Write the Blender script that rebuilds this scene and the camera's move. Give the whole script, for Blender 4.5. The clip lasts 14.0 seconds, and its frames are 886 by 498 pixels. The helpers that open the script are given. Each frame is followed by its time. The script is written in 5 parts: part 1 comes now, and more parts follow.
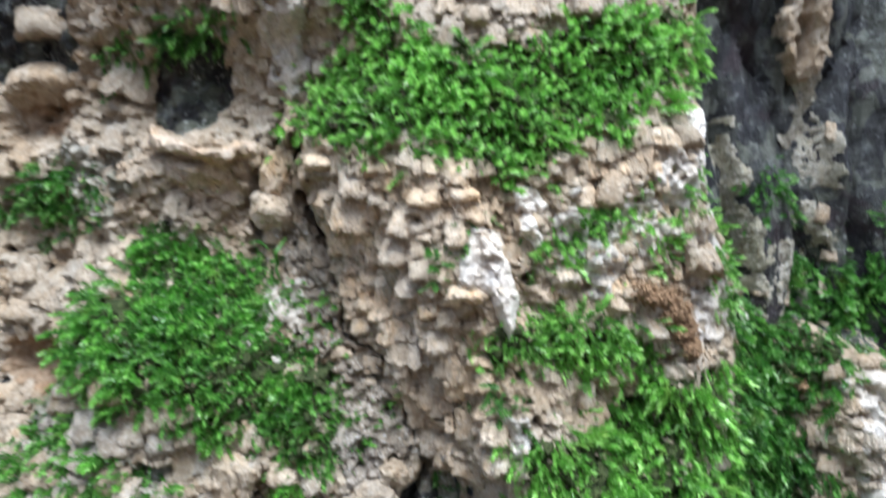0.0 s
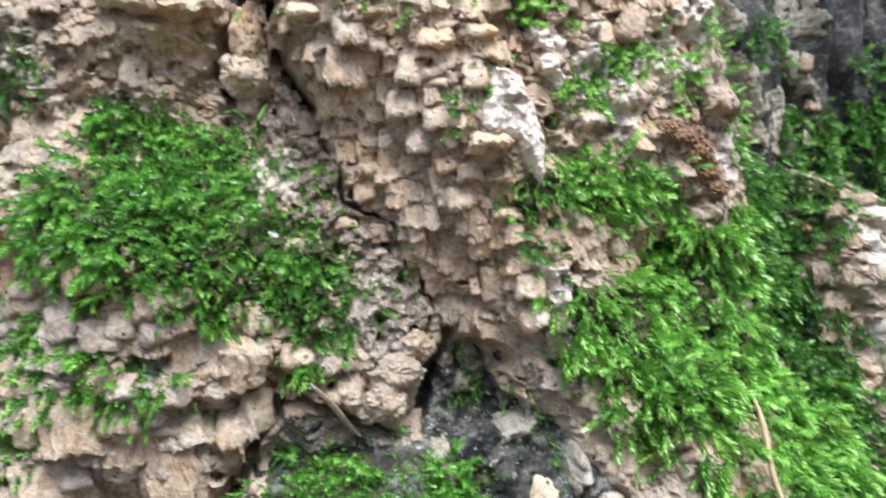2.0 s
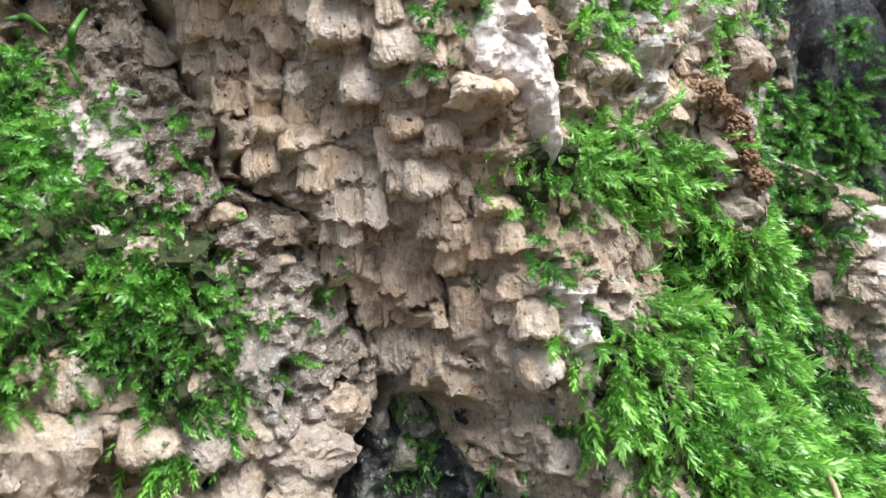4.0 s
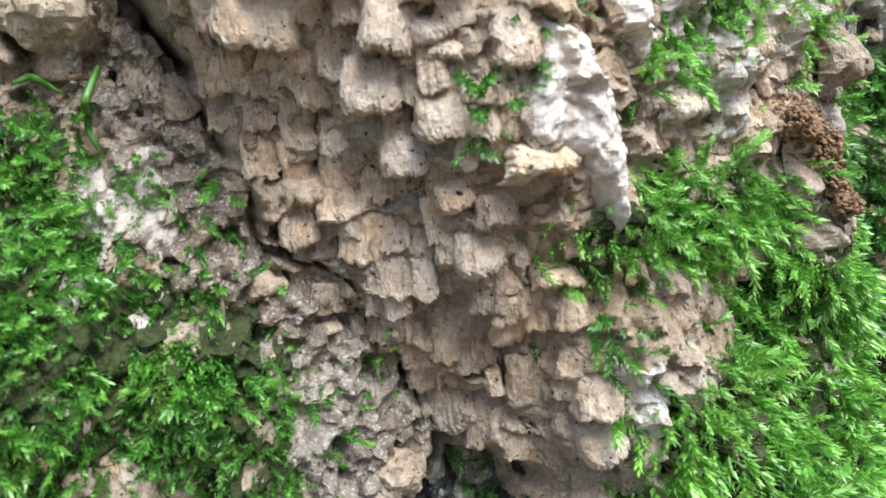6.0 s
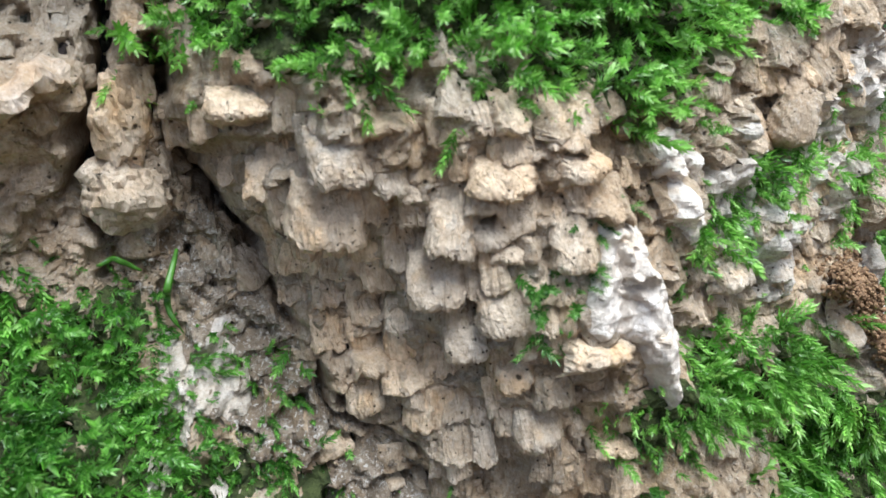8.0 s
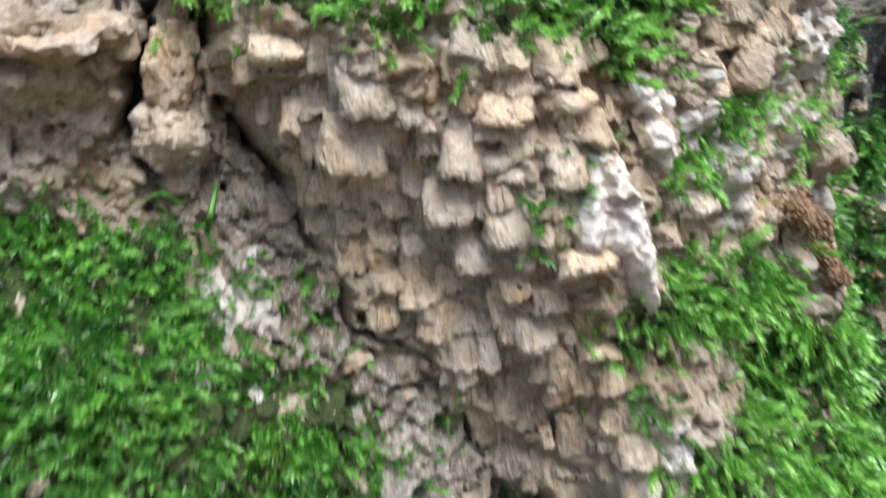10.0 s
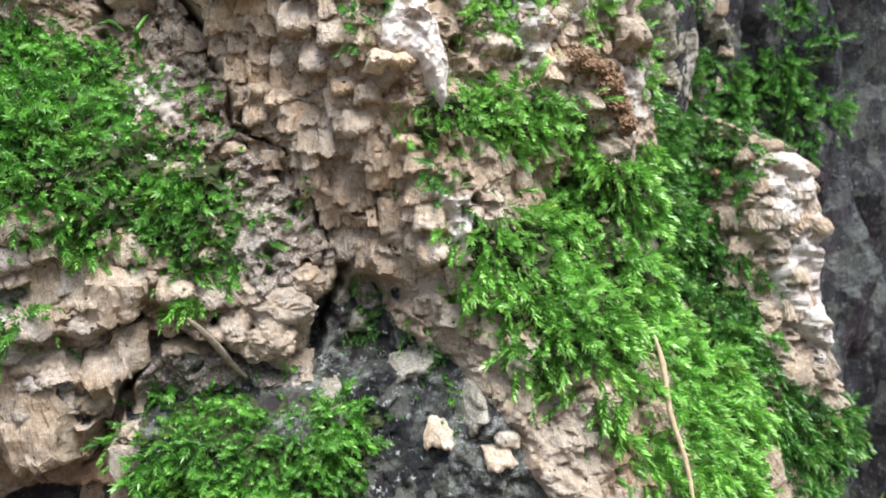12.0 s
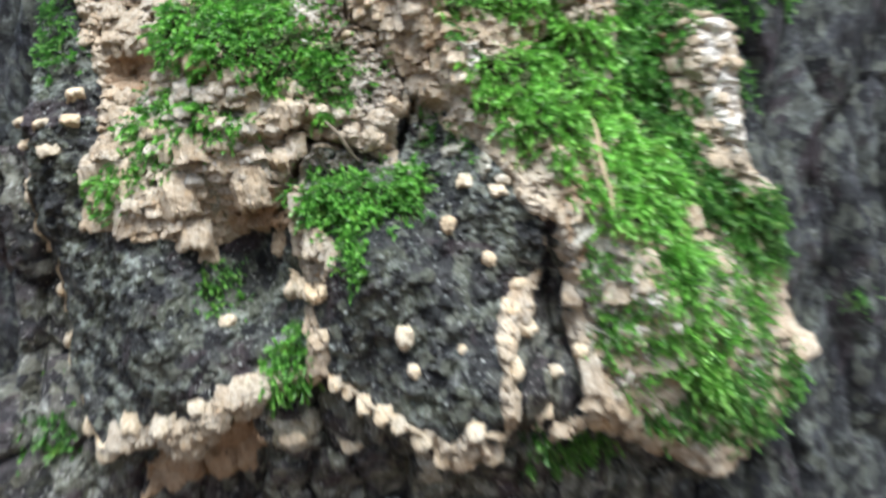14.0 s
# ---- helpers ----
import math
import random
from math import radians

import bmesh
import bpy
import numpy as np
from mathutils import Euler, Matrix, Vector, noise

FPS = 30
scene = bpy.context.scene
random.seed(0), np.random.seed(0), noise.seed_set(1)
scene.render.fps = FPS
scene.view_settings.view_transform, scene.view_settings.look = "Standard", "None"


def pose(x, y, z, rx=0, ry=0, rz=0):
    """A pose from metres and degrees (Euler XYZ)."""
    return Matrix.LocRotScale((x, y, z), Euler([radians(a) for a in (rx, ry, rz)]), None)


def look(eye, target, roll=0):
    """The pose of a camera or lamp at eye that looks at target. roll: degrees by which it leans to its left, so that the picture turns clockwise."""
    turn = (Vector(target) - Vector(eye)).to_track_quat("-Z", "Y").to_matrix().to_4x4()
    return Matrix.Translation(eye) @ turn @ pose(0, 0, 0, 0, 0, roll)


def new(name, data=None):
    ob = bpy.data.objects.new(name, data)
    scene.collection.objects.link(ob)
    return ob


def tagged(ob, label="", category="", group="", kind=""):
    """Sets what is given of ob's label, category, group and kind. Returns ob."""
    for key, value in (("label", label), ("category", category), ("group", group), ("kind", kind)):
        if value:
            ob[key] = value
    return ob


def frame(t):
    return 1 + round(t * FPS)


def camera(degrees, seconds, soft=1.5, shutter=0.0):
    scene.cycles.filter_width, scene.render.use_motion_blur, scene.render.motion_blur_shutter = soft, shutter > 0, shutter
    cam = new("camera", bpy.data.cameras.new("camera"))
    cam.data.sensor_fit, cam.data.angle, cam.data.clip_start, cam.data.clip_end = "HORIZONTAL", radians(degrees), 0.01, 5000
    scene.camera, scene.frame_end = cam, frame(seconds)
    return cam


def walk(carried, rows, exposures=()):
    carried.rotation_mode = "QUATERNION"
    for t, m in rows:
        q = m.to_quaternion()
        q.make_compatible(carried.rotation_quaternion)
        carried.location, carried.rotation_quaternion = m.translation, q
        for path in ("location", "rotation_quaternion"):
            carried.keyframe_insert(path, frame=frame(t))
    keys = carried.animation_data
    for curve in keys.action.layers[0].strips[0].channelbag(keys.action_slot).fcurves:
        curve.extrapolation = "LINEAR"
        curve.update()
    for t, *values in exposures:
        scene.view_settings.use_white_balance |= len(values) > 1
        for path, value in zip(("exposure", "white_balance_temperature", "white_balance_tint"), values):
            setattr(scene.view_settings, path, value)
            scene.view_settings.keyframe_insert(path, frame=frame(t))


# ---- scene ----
cam = camera(61.9, 14.0, 1.5, 0.5)
METRES, EYE, TILT, LEAN, TURN = 0.5, 0.6, 0.0, 0.0, 0.0
ROWS = [
    (0.0, 0.0, 0.0, 0.0, 0.0, 0.0, -0.0),
    (0.5, 0.0047, 0.032, -0.043, -2.97, -1.74, 0.93),
    (1.0, -0.0357, 0.0569, -0.0534, -4.29, -3.43, 1.75),
    (1.5, -0.0728, 0.0439, -0.0381, -5.65, -4.34, 2.48),
    (2.0, -0.063, 0.0342, -0.0444, -8.53, -4.61, 3.5),
    (2.2, -0.0624, 0.0536, -0.0622, -10.35, -4.61, 3.67),
    (4.3, -0.0886, 0.178, -0.0441, -23.78, -6.55, 1.16),
    (4.5, -0.0887, 0.1773, -0.046, -23.39, -6.45, 1.34),
    (5.0, -0.0872, 0.1834, -0.0277, -23.16, -7.57, 2.01),
    (5.5, -0.0844, 0.1962, -0.0056, -22.05, -11.65, 2.62),
    (6.0, -0.0772, 0.2032, 0.011, -20.54, -16.63, 3.4),
    (6.5, -0.0764, 0.2071, 0.0317, -20.01, -18.49, 3.85),
    (7.0, -0.0818, 0.2153, 0.0506, -19.49, -18.4, 4.26),
    (7.5, -0.0825, 0.2127, 0.0623, -19.39, -17.26, 4.31),
    (7.7, -0.0816, 0.2111, 0.0656, -19.03, -17.13, 4.49),
    (9.8, -0.1053, 0.194, 0.0672, -21.28, -16.56, 4.59),
    (10.0, -0.1072, 0.1764, 0.0486, -20.91, -15.87, 4.46),
    (10.2, -0.1129, 0.1502, 0.0337, -20.56, -14.2, 4.13),
    (10.5, -0.1129, 0.1024, -0.0015, -19.56, -10.79, 3.09),
    (11.0, -0.0857, 0.0731, -0.0457, -17.62, -7.37, 1.39),
    (11.5, -0.0708, 0.0619, -0.0569, -16.0, -6.85, 1.19),
    (12.0, -0.046, 0.0508, -0.0645, -13.93, -7.32, 1.8),
    (12.5, -0.0253, 0.0377, -0.0667, -10.41, -6.97, 2.95),
    (13.0, -0.0168, 0.0278, -0.0718, -7.66, -6.4, 3.87),
    (13.2, -0.0164, 0.0048, -0.0996, -6.39, -6.19, 4.32),
    (13.5, -0.0194, -0.0523, -0.1329, -3.62, -5.98, 4.79),
    (13.7, -0.0248, -0.0984, -0.1554, -2.67, -5.92, 4.71),
    (13.8, -0.0278, -0.129, -0.1731, -1.95, -5.21, 5.08),
    (14.0, -0.0188, -0.2096, -0.1697, -2.72, -6.75, 5.14),
]
walk(cam, [(t, pose(0, 0, EYE, TILT, LEAN, TURN) @ pose(METRES * x, METRES * y, METRES * z, 90 + pitch, roll, yaw)) for t, x, y, z, yaw, pitch, roll in ROWS],
     [(0.0, 0.92, 5800, 5), (2.0, 1.08, 6250, 10), (5.0, 1.08, 6250, 10), (7.5, 0.76, 6080, 5), (10.0, 0.82, 6150, 8), (11.5, 1.06, 6300, 10), (13.0, 1.10, 6300, 8), (14.0, 1.20, 6100, 3)])
cam.data.dof.use_dof, cam.data.dof.focus_distance, cam.data.dof.aperture_fstop = True, 0.135, 38.0

# ---- light: a bright overcast sky between the trees, brightest high on the right ----
world = bpy.data.worlds.new("world")
scene.world = world
world.use_nodes = True
wn = world.node_tree.nodes
sky = wn.new("ShaderNodeTexSky")
sky.sky_type, sky.sun_disc = "NISHITA", False
sky.sun_elevation, sky.sun_rotation = radians(66), radians(159)
sky.air_density, sky.dust_density, sky.ozone_density = 1.0, 4.0, 1.0
world.node_tree.links.new(sky.outputs[0], wn["Background"].inputs[0])
wn["Background"].inputs[1].default_value = 0.098

sun = new("sun", bpy.data.lights.new("sun", "SUN"))
sun.data.energy, sun.data.angle, sun.data.color = 3.35, radians(34), (0.95, 0.985, 1.04)
sun.matrix_world = look((0.24, -0.44, 2.05), (0.0, 0.2, 0.5))


# ---- materials ----
class Nodes:
    """A short hand for building a material."""

    def __init__(self, name):
        self.m = bpy.data.materials.new(name)
        self.m.use_nodes = True
        self.t = self.m.node_tree
        self.bsdf = self.t.nodes["Principled BSDF"]
        co = self.t.nodes.new("ShaderNodeNewGeometry")
        self.geo = co
        self.pos = co.outputs["Position"]

    def link(self, a, b):
        self.t.links.new(a, b)

    def scaled(self, sx, sy, sz):
        n = self.t.nodes.new("ShaderNodeVectorMath")
        n.operation = "MULTIPLY"
        self.link(self.pos, n.inputs[0])
        n.inputs[1].default_value = (sx, sy, sz)
        return n.outputs[0]

    def noise(self, scale, detail=4.0, rough=0.6, vec=None, distort=0.0):
        n = self.t.nodes.new("ShaderNodeTexNoise")
        n.inputs["Scale"].default_value, n.inputs["Detail"].default_value = scale, detail
        n.inputs["Roughness"].default_value, n.inputs["Distortion"].default_value = rough, distort
        self.link(vec or self.pos, n.inputs["Vector"])
        return n.outputs["Fac"]

    def flakes(self, scale, warp=0.004):
        """A random value for each of many ragged flakes."""
        w = self.t.nodes.new("ShaderNodeTexNoise")
        w.inputs["Scale"].default_value, w.inputs["Detail"].default_value = 180, 4
        self.link(self.pos, w.inputs["Vector"])
        s = self.t.nodes.new("ShaderNodeVectorMath")
        s.operation = "SCALE"
        s.inputs["Scale"].default_value = warp
        self.link(w.outputs["Color"], s.inputs[0])
        a = self.t.nodes.new("ShaderNodeVectorMath")
        self.link(self.pos, a.inputs[0])
        self.link(s.outputs[0], a.inputs[1])
        v = self.t.nodes.new("ShaderNodeTexVoronoi")
        v.inputs["Scale"].default_value = scale
        self.link(a.outputs[0], v.inputs["Vector"])
        return v.outputs["Color"]

    def cells(self, scale, vec=None):
        n = self.t.nodes.new("ShaderNodeTexVoronoi")
        n.inputs["Scale"].default_value = scale
        self.link(vec or self.pos, n.inputs["Vector"])
        return n.outputs["Distance"]

    def ramp(self, fac, *stops):
        n = self.t.nodes.new("ShaderNodeValToRGB")
        e = n.color_ramp.elements
        while len(e) < len(stops):
            e.new(0.5)
        for k, (at, c) in zip(e, stops):
            k.position = at
            k.color = (*c, 1) if isinstance(c, tuple) else (c, c, c, 1)
        self.link(fac, n.inputs["Fac"])
        return n.outputs["Color"]

    def mix(self, fac, a, b, how="MIX"):
        n = self.t.nodes.new("ShaderNodeMixRGB")
        n.blend_type = how
        for k, v in zip(n.inputs, (fac, a, b)):
            if isinstance(v, (int, float)):
                k.default_value = v
            elif isinstance(v, tuple):
                k.default_value = (*v, 1)
            else:
                self.link(v, k)
        return n.outputs[0]

    def math(self, how, a, b):
        n = self.t.nodes.new("ShaderNodeMath")
        n.operation = how
        for k, v in zip(n.inputs, (a, b)):
            if isinstance(v, (int, float)):
                k.default_value = v
            else:
                self.link(v, k)
        return n.outputs[0]

    def bump(self, height, distance, strength=1.0, after=None):
        n = self.t.nodes.new("ShaderNodeBump")
        n.inputs["Strength"].default_value, n.inputs["Distance"].default_value = strength, distance
        self.link(height, n.inputs["Height"])
        if after:
            self.link(after, n.inputs["Normal"])
        return n.outputs[0]

    def done(self, color=None, rough=0.8, normal=None, spec=0.3):
        if isinstance(color, tuple):
            self.bsdf.inputs["Base Color"].default_value = (*color, 1)
        elif color:
            self.link(color, self.bsdf.inputs["Base Color"])
        if isinstance(rough, (int, float)):
            self.bsdf.inputs["Roughness"].default_value = rough
        else:
            self.link(rough, self.bsdf.inputs["Roughness"])
        if normal:
            self.link(normal, self.bsdf.inputs["Normal"])
        self.bsdf.inputs["Specular IOR Level"].default_value = spec
        return self.m


def fungus_material(name, vary, pale=(0.52, 0.455, 0.375), tan=(0.45, 0.36, 0.265), cream=(0.62, 0.575, 0.51), dots=0.43, fibres=1.0, specks=0.35):
    """Dry, corky tube layer: tan, with paler weathered parts, upright fibres and pin-prick pores."""
    n = Nodes(name)
    fine = n.noise(520, 6, 0.7)
    c = n.mix(n.ramp(n.noise(42, 3, 0.55), (0.40, 0.0), (0.60, 1.0)), tan, pale)
    c = n.mix(n.ramp(n.noise(110, 4, 0.6), (0.50, 0.0), (0.70, 0.8)), c, cream)
    c = n.mix(n.ramp(n.noise(30, 6, 0.75), (0.53, 0.0), (0.64, 0.45 * fibres)), c, n.mix(1.0, cream, (0.55, 0.53, 0.48), "MULTIPLY"))
    c = n.mix(n.ramp(n.noise(160, 3, 0.6), (0.56, 0.0), (0.70, 0.5)), c, n.mix(1.0, tan, (1.12, 0.98, 0.76), "MULTIPLY"))
    c = n.mix(n.ramp(fine, (0.30, 0.0), (0.62, 1.0)), n.mix(1.0, c, (0.62, 0.57, 0.52), "MULTIPLY"), c)
    if vary == "object":
        r = n.t.nodes.new("ShaderNodeObjectInfo").outputs["Random"]
    elif vary == "island":
        r = n.geo.outputs["Random Per Island"]
    else:
        r = n.noise(190, 2)
    c = n.mix(r, n.mix(1.0, c, (0.90, 0.88, 0.86), "MULTIPLY"), n.mix(1.0, c, (1.14, 1.06, 0.96), "MULTIPLY"))
    fibre = n.noise(1.0, 3, 0.65, n.scaled(2700, 2700, 420))
    c = n.mix(n.ramp(fibre, (0.30, 0.5 * fibres), (0.52, 0.0)), c, n.mix(1.0, c, (0.52, 0.44, 0.36), "MULTIPLY"))
    dirt = n.ramp(n.noise(230, 5, 0.75), (0.60, 0.0), (0.74, 0.6 * fibres))
    c = n.mix(dirt, c, (0.14, 0.10, 0.068))
    c = n.mix(n.ramp(n.noise(700, 8, 0.9), (0.52, 0.0), (0.66, specks)), c, (0.68, 0.65, 0.60))
    c = n.mix(n.ramp(n.noise(1350, 2, 0.5), (0.60, 0.0), (0.66, 0.6 * specks)), c, (0.66, 0.63, 0.59))
    c = n.mix(n.ramp(n.noise(420, 8, 0.9), (0.53, 0.0), (0.64, specks)), c, (0.055, 0.042, 0.034))
    pores = n.ramp(n.math("ADD", n.cells(700), n.math("MULTIPLY", n.math("SUBTRACT", fine, 0.5), 0.3)), (0.07, 0.9), (0.15, 0.0))
    few = n.ramp(n.noise(150, 2), (dots, 0.0), (dots + 0.05, 1.0))
    wide = n.math("MULTIPLY", n.ramp(n.math("ADD", n.cells(300), n.math("MULTIPLY", n.math("SUBTRACT", n.noise(900, 3), 0.5), 0.35)), (0.06, 0.9), (0.13, 0.0)), n.ramp(n.noise(110, 3), (dots + 0.06, 0.0), (dots + 0.10, 1.0)))
    pits = n.math("MAXIMUM", n.math("MULTIPLY", pores, few), wide)
    c = n.mix(pits, c, (0.035, 0.025, 0.018))
    b = n.bump(fibre, 0.0004, 0.8 * fibres)
    b = n.bump(n.noise(1500, 3, 0.7), 0.0004, 0.8, b)
    b = n.bump(fine, 0.0010, 0.9, b)
    b = n.bump(n.math("SUBTRACT", 1.0, pits), 0.0005, 0.8, b)
    return n.done(c, 0.92, b, 0.12)


def bark_material(name, lichen, brown=(0.066, 0.060, 0.056), tint=(1.0, 1.0, 1.0)):
    """Dark, damp bark with grey crust lichen, green algae and a purple-brown bloom."""
    n = Nodes(name)
    tone = n.flakes(170)
    c = n.ramp(tone, (0.0, (0.006, 0.006, 0.008)), (0.38, (0.022, 0.020, 0.022)), (0.55, brown), (0.75, (0.115, 0.115, 0.085)), (1.0, (0.17, 0.165, 0.14)))
    c = n.mix(n.ramp(n.noise(70, 7, 0.8), (0.50, 0.0), (0.58, 0.85)), c, (0.012, 0.012, 0.014))
    patch = n.ramp(n.noise(34, 4, 0.7, None, 0.6), (0.47, 0.05), (0.61, 1.0))
    c = n.mix(n.math("MULTIPLY", patch, n.ramp(n.noise(70, 6, 0.8), (0.46, 0.0), (0.54, 0.95 * lichen))), c, (0.11, 0.112, 0.072))
    c = n.mix(n.math("MULTIPLY", patch, n.ramp(n.noise(110, 8, 0.85), (0.50, 0.0), (0.56, 0.95 * lichen))), c, (0.36, 0.37, 0.33))
    c = n.mix(n.ramp(n.noise(30, 4, 0.65, None, 1.0), (0.56, 0.0), (0.62, 0.9)), c, (0.045, 0.031, 0.034))
    c = n.mix(n.ramp(n.noise(420, 4, 0.75), (0.605, 0.0), (0.64, 0.95 * lichen)), c, (0.56, 0.55, 0.51))
    c = n.mix(1.0, c, tint, "MULTIPLY")
    h = n.noise(240, 7, 0.75)
    b = n.bump(h, 0.0030, 1.0)
    b = n.bump(n.noise(1.0, 4, 0.65, n.scaled(240, 240, 70)), 0.003, 0.7, b)
    return n.done(c, n.ramp(h, (0.35, 0.30), (0.65, 0.75)), b, 0.3)


def moss_material(name, dark, light, tip):
    """Thin green leaves that let light through."""
    n = Nodes(name)
    c = n.mix(n.ramp(n.noise(75, 3, 0.6), (0.38, 0.0), (0.62, 1.0)), dark, light)
    c = n.mix(n.ramp(n.geo.outputs["Random Per Island"], (0.5, 0.0), (1.0, 0.75)), c, tip)
    c = n.mix(n.ramp(n.noise(140, 2, 0.5), (0.60, 0.0), (0.74, 0.5)), c, (0.33, 0.42, 0.09))
    n.done(c, 0.36, None, 0.9)
    tr = n.t.nodes.new("ShaderNodeBsdfTranslucent")
    n.link(n.mix(1.0, c, (0.94, 1.12, 0.85), "MULTIPLY"), tr.inputs["Color"])
    mx = n.t.nodes.new("ShaderNodeMixShader")
    mx.inputs[0].default_value = 0.38
    n.link(n.bsdf.outputs[0], mx.inputs[1])
    n.link(tr.outputs[0], mx.inputs[2])
    n.link(mx.outputs[0], n.t.nodes["Material Output"].inputs["Surface"])
    return n.m


def plain_material(name, a, b, scale, rough=0.8, relief=0.0004, spec=0.3, stretch=None):
    n = Nodes(name)
    f = n.noise(1.0 if stretch else scale, 5, 0.65, n.scaled(*stretch) if stretch else None)
    return n.done(n.mix(n.ramp(f, (0.32, 0.0), (0.68, 1.0)), a, b), rough, n.bump(f, relief), spec)


CRUST = fungus_material("fungus_crust", "none")
# nodules toned down, partly to put shade low on the face into the colour
NODULE = fungus_material("fungus_nodule", "object")
NODULES = fungus_material("fungus_nodules", "island")
WHITE = fungus_material("white_fungus", "none", (0.90, 0.89, 0.88), (0.80, 0.76, 0.72), (0.93, 0.93, 0.94), 0.66, 0.25, 0.15)
# cleaner upper crust, made paler still to carry the stronger light up there
CLEAN_LIT = fungus_material("clean_lit_nodule", "object", (0.77, 0.665, 0.54), (0.70, 0.555, 0.40), (0.84, 0.79, 0.715), 0.45, 0.9, 0.2)
CLEAN_LIT_CRUST = fungus_material("clean_crust", "none", (0.70, 0.61, 0.51), (0.62, 0.50, 0.375), (0.78, 0.74, 0.69), 0.44, 0.9, 0.3)
CLEAN_LIT_STUBS = fungus_material("clean_lit_stubs", "island", (0.74, 0.64, 0.52), (0.67, 0.53, 0.385), (0.82, 0.77, 0.695), 0.44, 1.0, 0.22)
SLAB = fungus_material("weathered_slab", "island", (0.55, 0.505, 0.45), (0.45, 0.39, 0.325), (0.66, 0.64, 0.61), 0.42, 1.0, 0.5)
FRESH = fungus_material("fresh_tissue", "none", (0.42, 0.315, 0.225), (0.35, 0.245, 0.165), (0.50, 0.41, 0.32), 0.6, 0.5, 0.15)
FILM = fungus_material("weathered_film", "none", (0.70, 0.675, 0.65), (0.56, 0.52, 0.47), (0.80, 0.80, 0.82), 0.5, 0.7, 0.5)
GRIT = fungus_material("gritty_crust", "none", (0.32, 0.28, 0.23), (0.22, 0.18, 0.14), (0.50, 0.47, 0.42), 0.36, 0.7, 1.0)
DUST = fungus_material("dusty_bark", "none", (0.30, 0.265, 0.23), (0.19, 0.165, 0.14), (0.44, 0.42, 0.39), 0.38, 0.6, 0.9)
ALGAE = fungus_material("algae_crust", "none", (0.40, 0.39, 0.34), (0.27, 0.265, 0.20), (0.58, 0.57, 0.54), 0.44, 0.8, 0.8)
CREAM = fungus_material("cream_fungus", "object", (0.69, 0.60, 0.47), (0.60, 0.48, 0.34), (0.74, 0.69, 0.60), 0.6, 0.7)
PALE = fungus_material("pale_shelf", "none", (0.68, 0.58, 0.48), (0.60, 0.47, 0.35), (0.74, 0.69, 0.64), 0.6, 0.5)
BARK = bark_material("lobe_bark", 0.8, (0.056, 0.052, 0.053), (1.03, 1.05, 1.05))
LOWER_BARK = bark_material("lower_bark", 0.8, (0.060, 0.050, 0.052), (1.25, 1.2, 1.2))
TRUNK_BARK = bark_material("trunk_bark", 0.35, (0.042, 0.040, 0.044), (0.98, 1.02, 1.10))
MOSS_BRIGHT = (moss_material("moss_bright", (0.062, 0.19, 0.016), (0.19, 0.43, 0.058), (0.34, 0.61, 0.15)), moss_material("moss_bright_tips", (0.20, 0.47, 0.062), (0.42, 0.73, 0.17), (0.68, 0.90, 0.42)))
MOSS_MID = (moss_material("moss_mid", (0.032, 0.13, 0.010), (0.105, 0.295, 0.034), (0.24, 0.48, 0.10)), moss_material("moss_mid_tips", (0.10, 0.32, 0.028), (0.25, 0.55, 0.085), (0.50, 0.77, 0.28)))
MOSS_DEEP = (moss_material("moss_deep", (0.022, 0.095, 0.008), (0.070, 0.22, 0.024), (0.19, 0.39, 0.10)), moss_material("moss_deep_tips", (0.064, 0.22, 0.022), (0.17, 0.40, 0.062), (0.47, 0.66, 0.30)))
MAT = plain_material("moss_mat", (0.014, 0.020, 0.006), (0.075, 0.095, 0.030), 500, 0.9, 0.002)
STRAW = plain_material("dry_straw", (0.36, 0.25, 0.14), (0.55, 0.43, 0.28), 1, 0.7, 0.0002, 0.3, (1500, 1500, 150))
BARK_CHIP = plain_material("dry_chip", (0.16, 0.12, 0.085), (0.33, 0.27, 0.20), 900, 0.8, 0.0002)
PELLET = plain_material("brown_grains", (0.10, 0.052, 0.026), (0.36, 0.23, 0.13), 700, 0.8, 0.0003)
BLADE = plain_material("green_blade", (0.035, 0.12, 0.010), (0.075, 0.22, 0.02), 500, 0.4, 0.0001, 0.5)
LITTER = plain_material("leaf_litter", (0.045, 0.030, 0.018), (0.13, 0.085, 0.05), 14, 0.9, 0.01)

# ---- shape of the trunk's face, in millimetres: x to the right, z up ----
OUTLINE = [(-160, 715), (-165, 600), (-172, 545), (-172, 503), (-166, 480), (-170, 440), (-148, 404), (-111, 400),
           (-89, 420), (-66, 428), (-51, 437), (-35, 424), (-15, 412), (-2, 396), (14, 404), (26, 420), (36, 404),
           (53, 408), (67, 397), (86, 382), (116, 360), (154, 385), (173, 411), (165, 449), (150, 490), (133, 505),
           (136, 551), (134, 568), (118, 578), (100, 580), (92, 590), (84, 602), (77, 617), (77, 638), (80, 670), (82, 715)]
LOBE_MIDDLE = [(-14, 516), (-10, 530), (1, 541), (9, 528), (18, 520), (27, 508), (38, 488), (41, 471), (24, 466),
               (17, 449), (15, 411), (4, 422), (-3, 417), (-19, 419), (-34, 430), (-47, 437), (-49, 466), (-42, 478),
               (-40, 489), (-50, 493), (-54, 510), (-48, 524), (-36, 524), (-28, 517)]
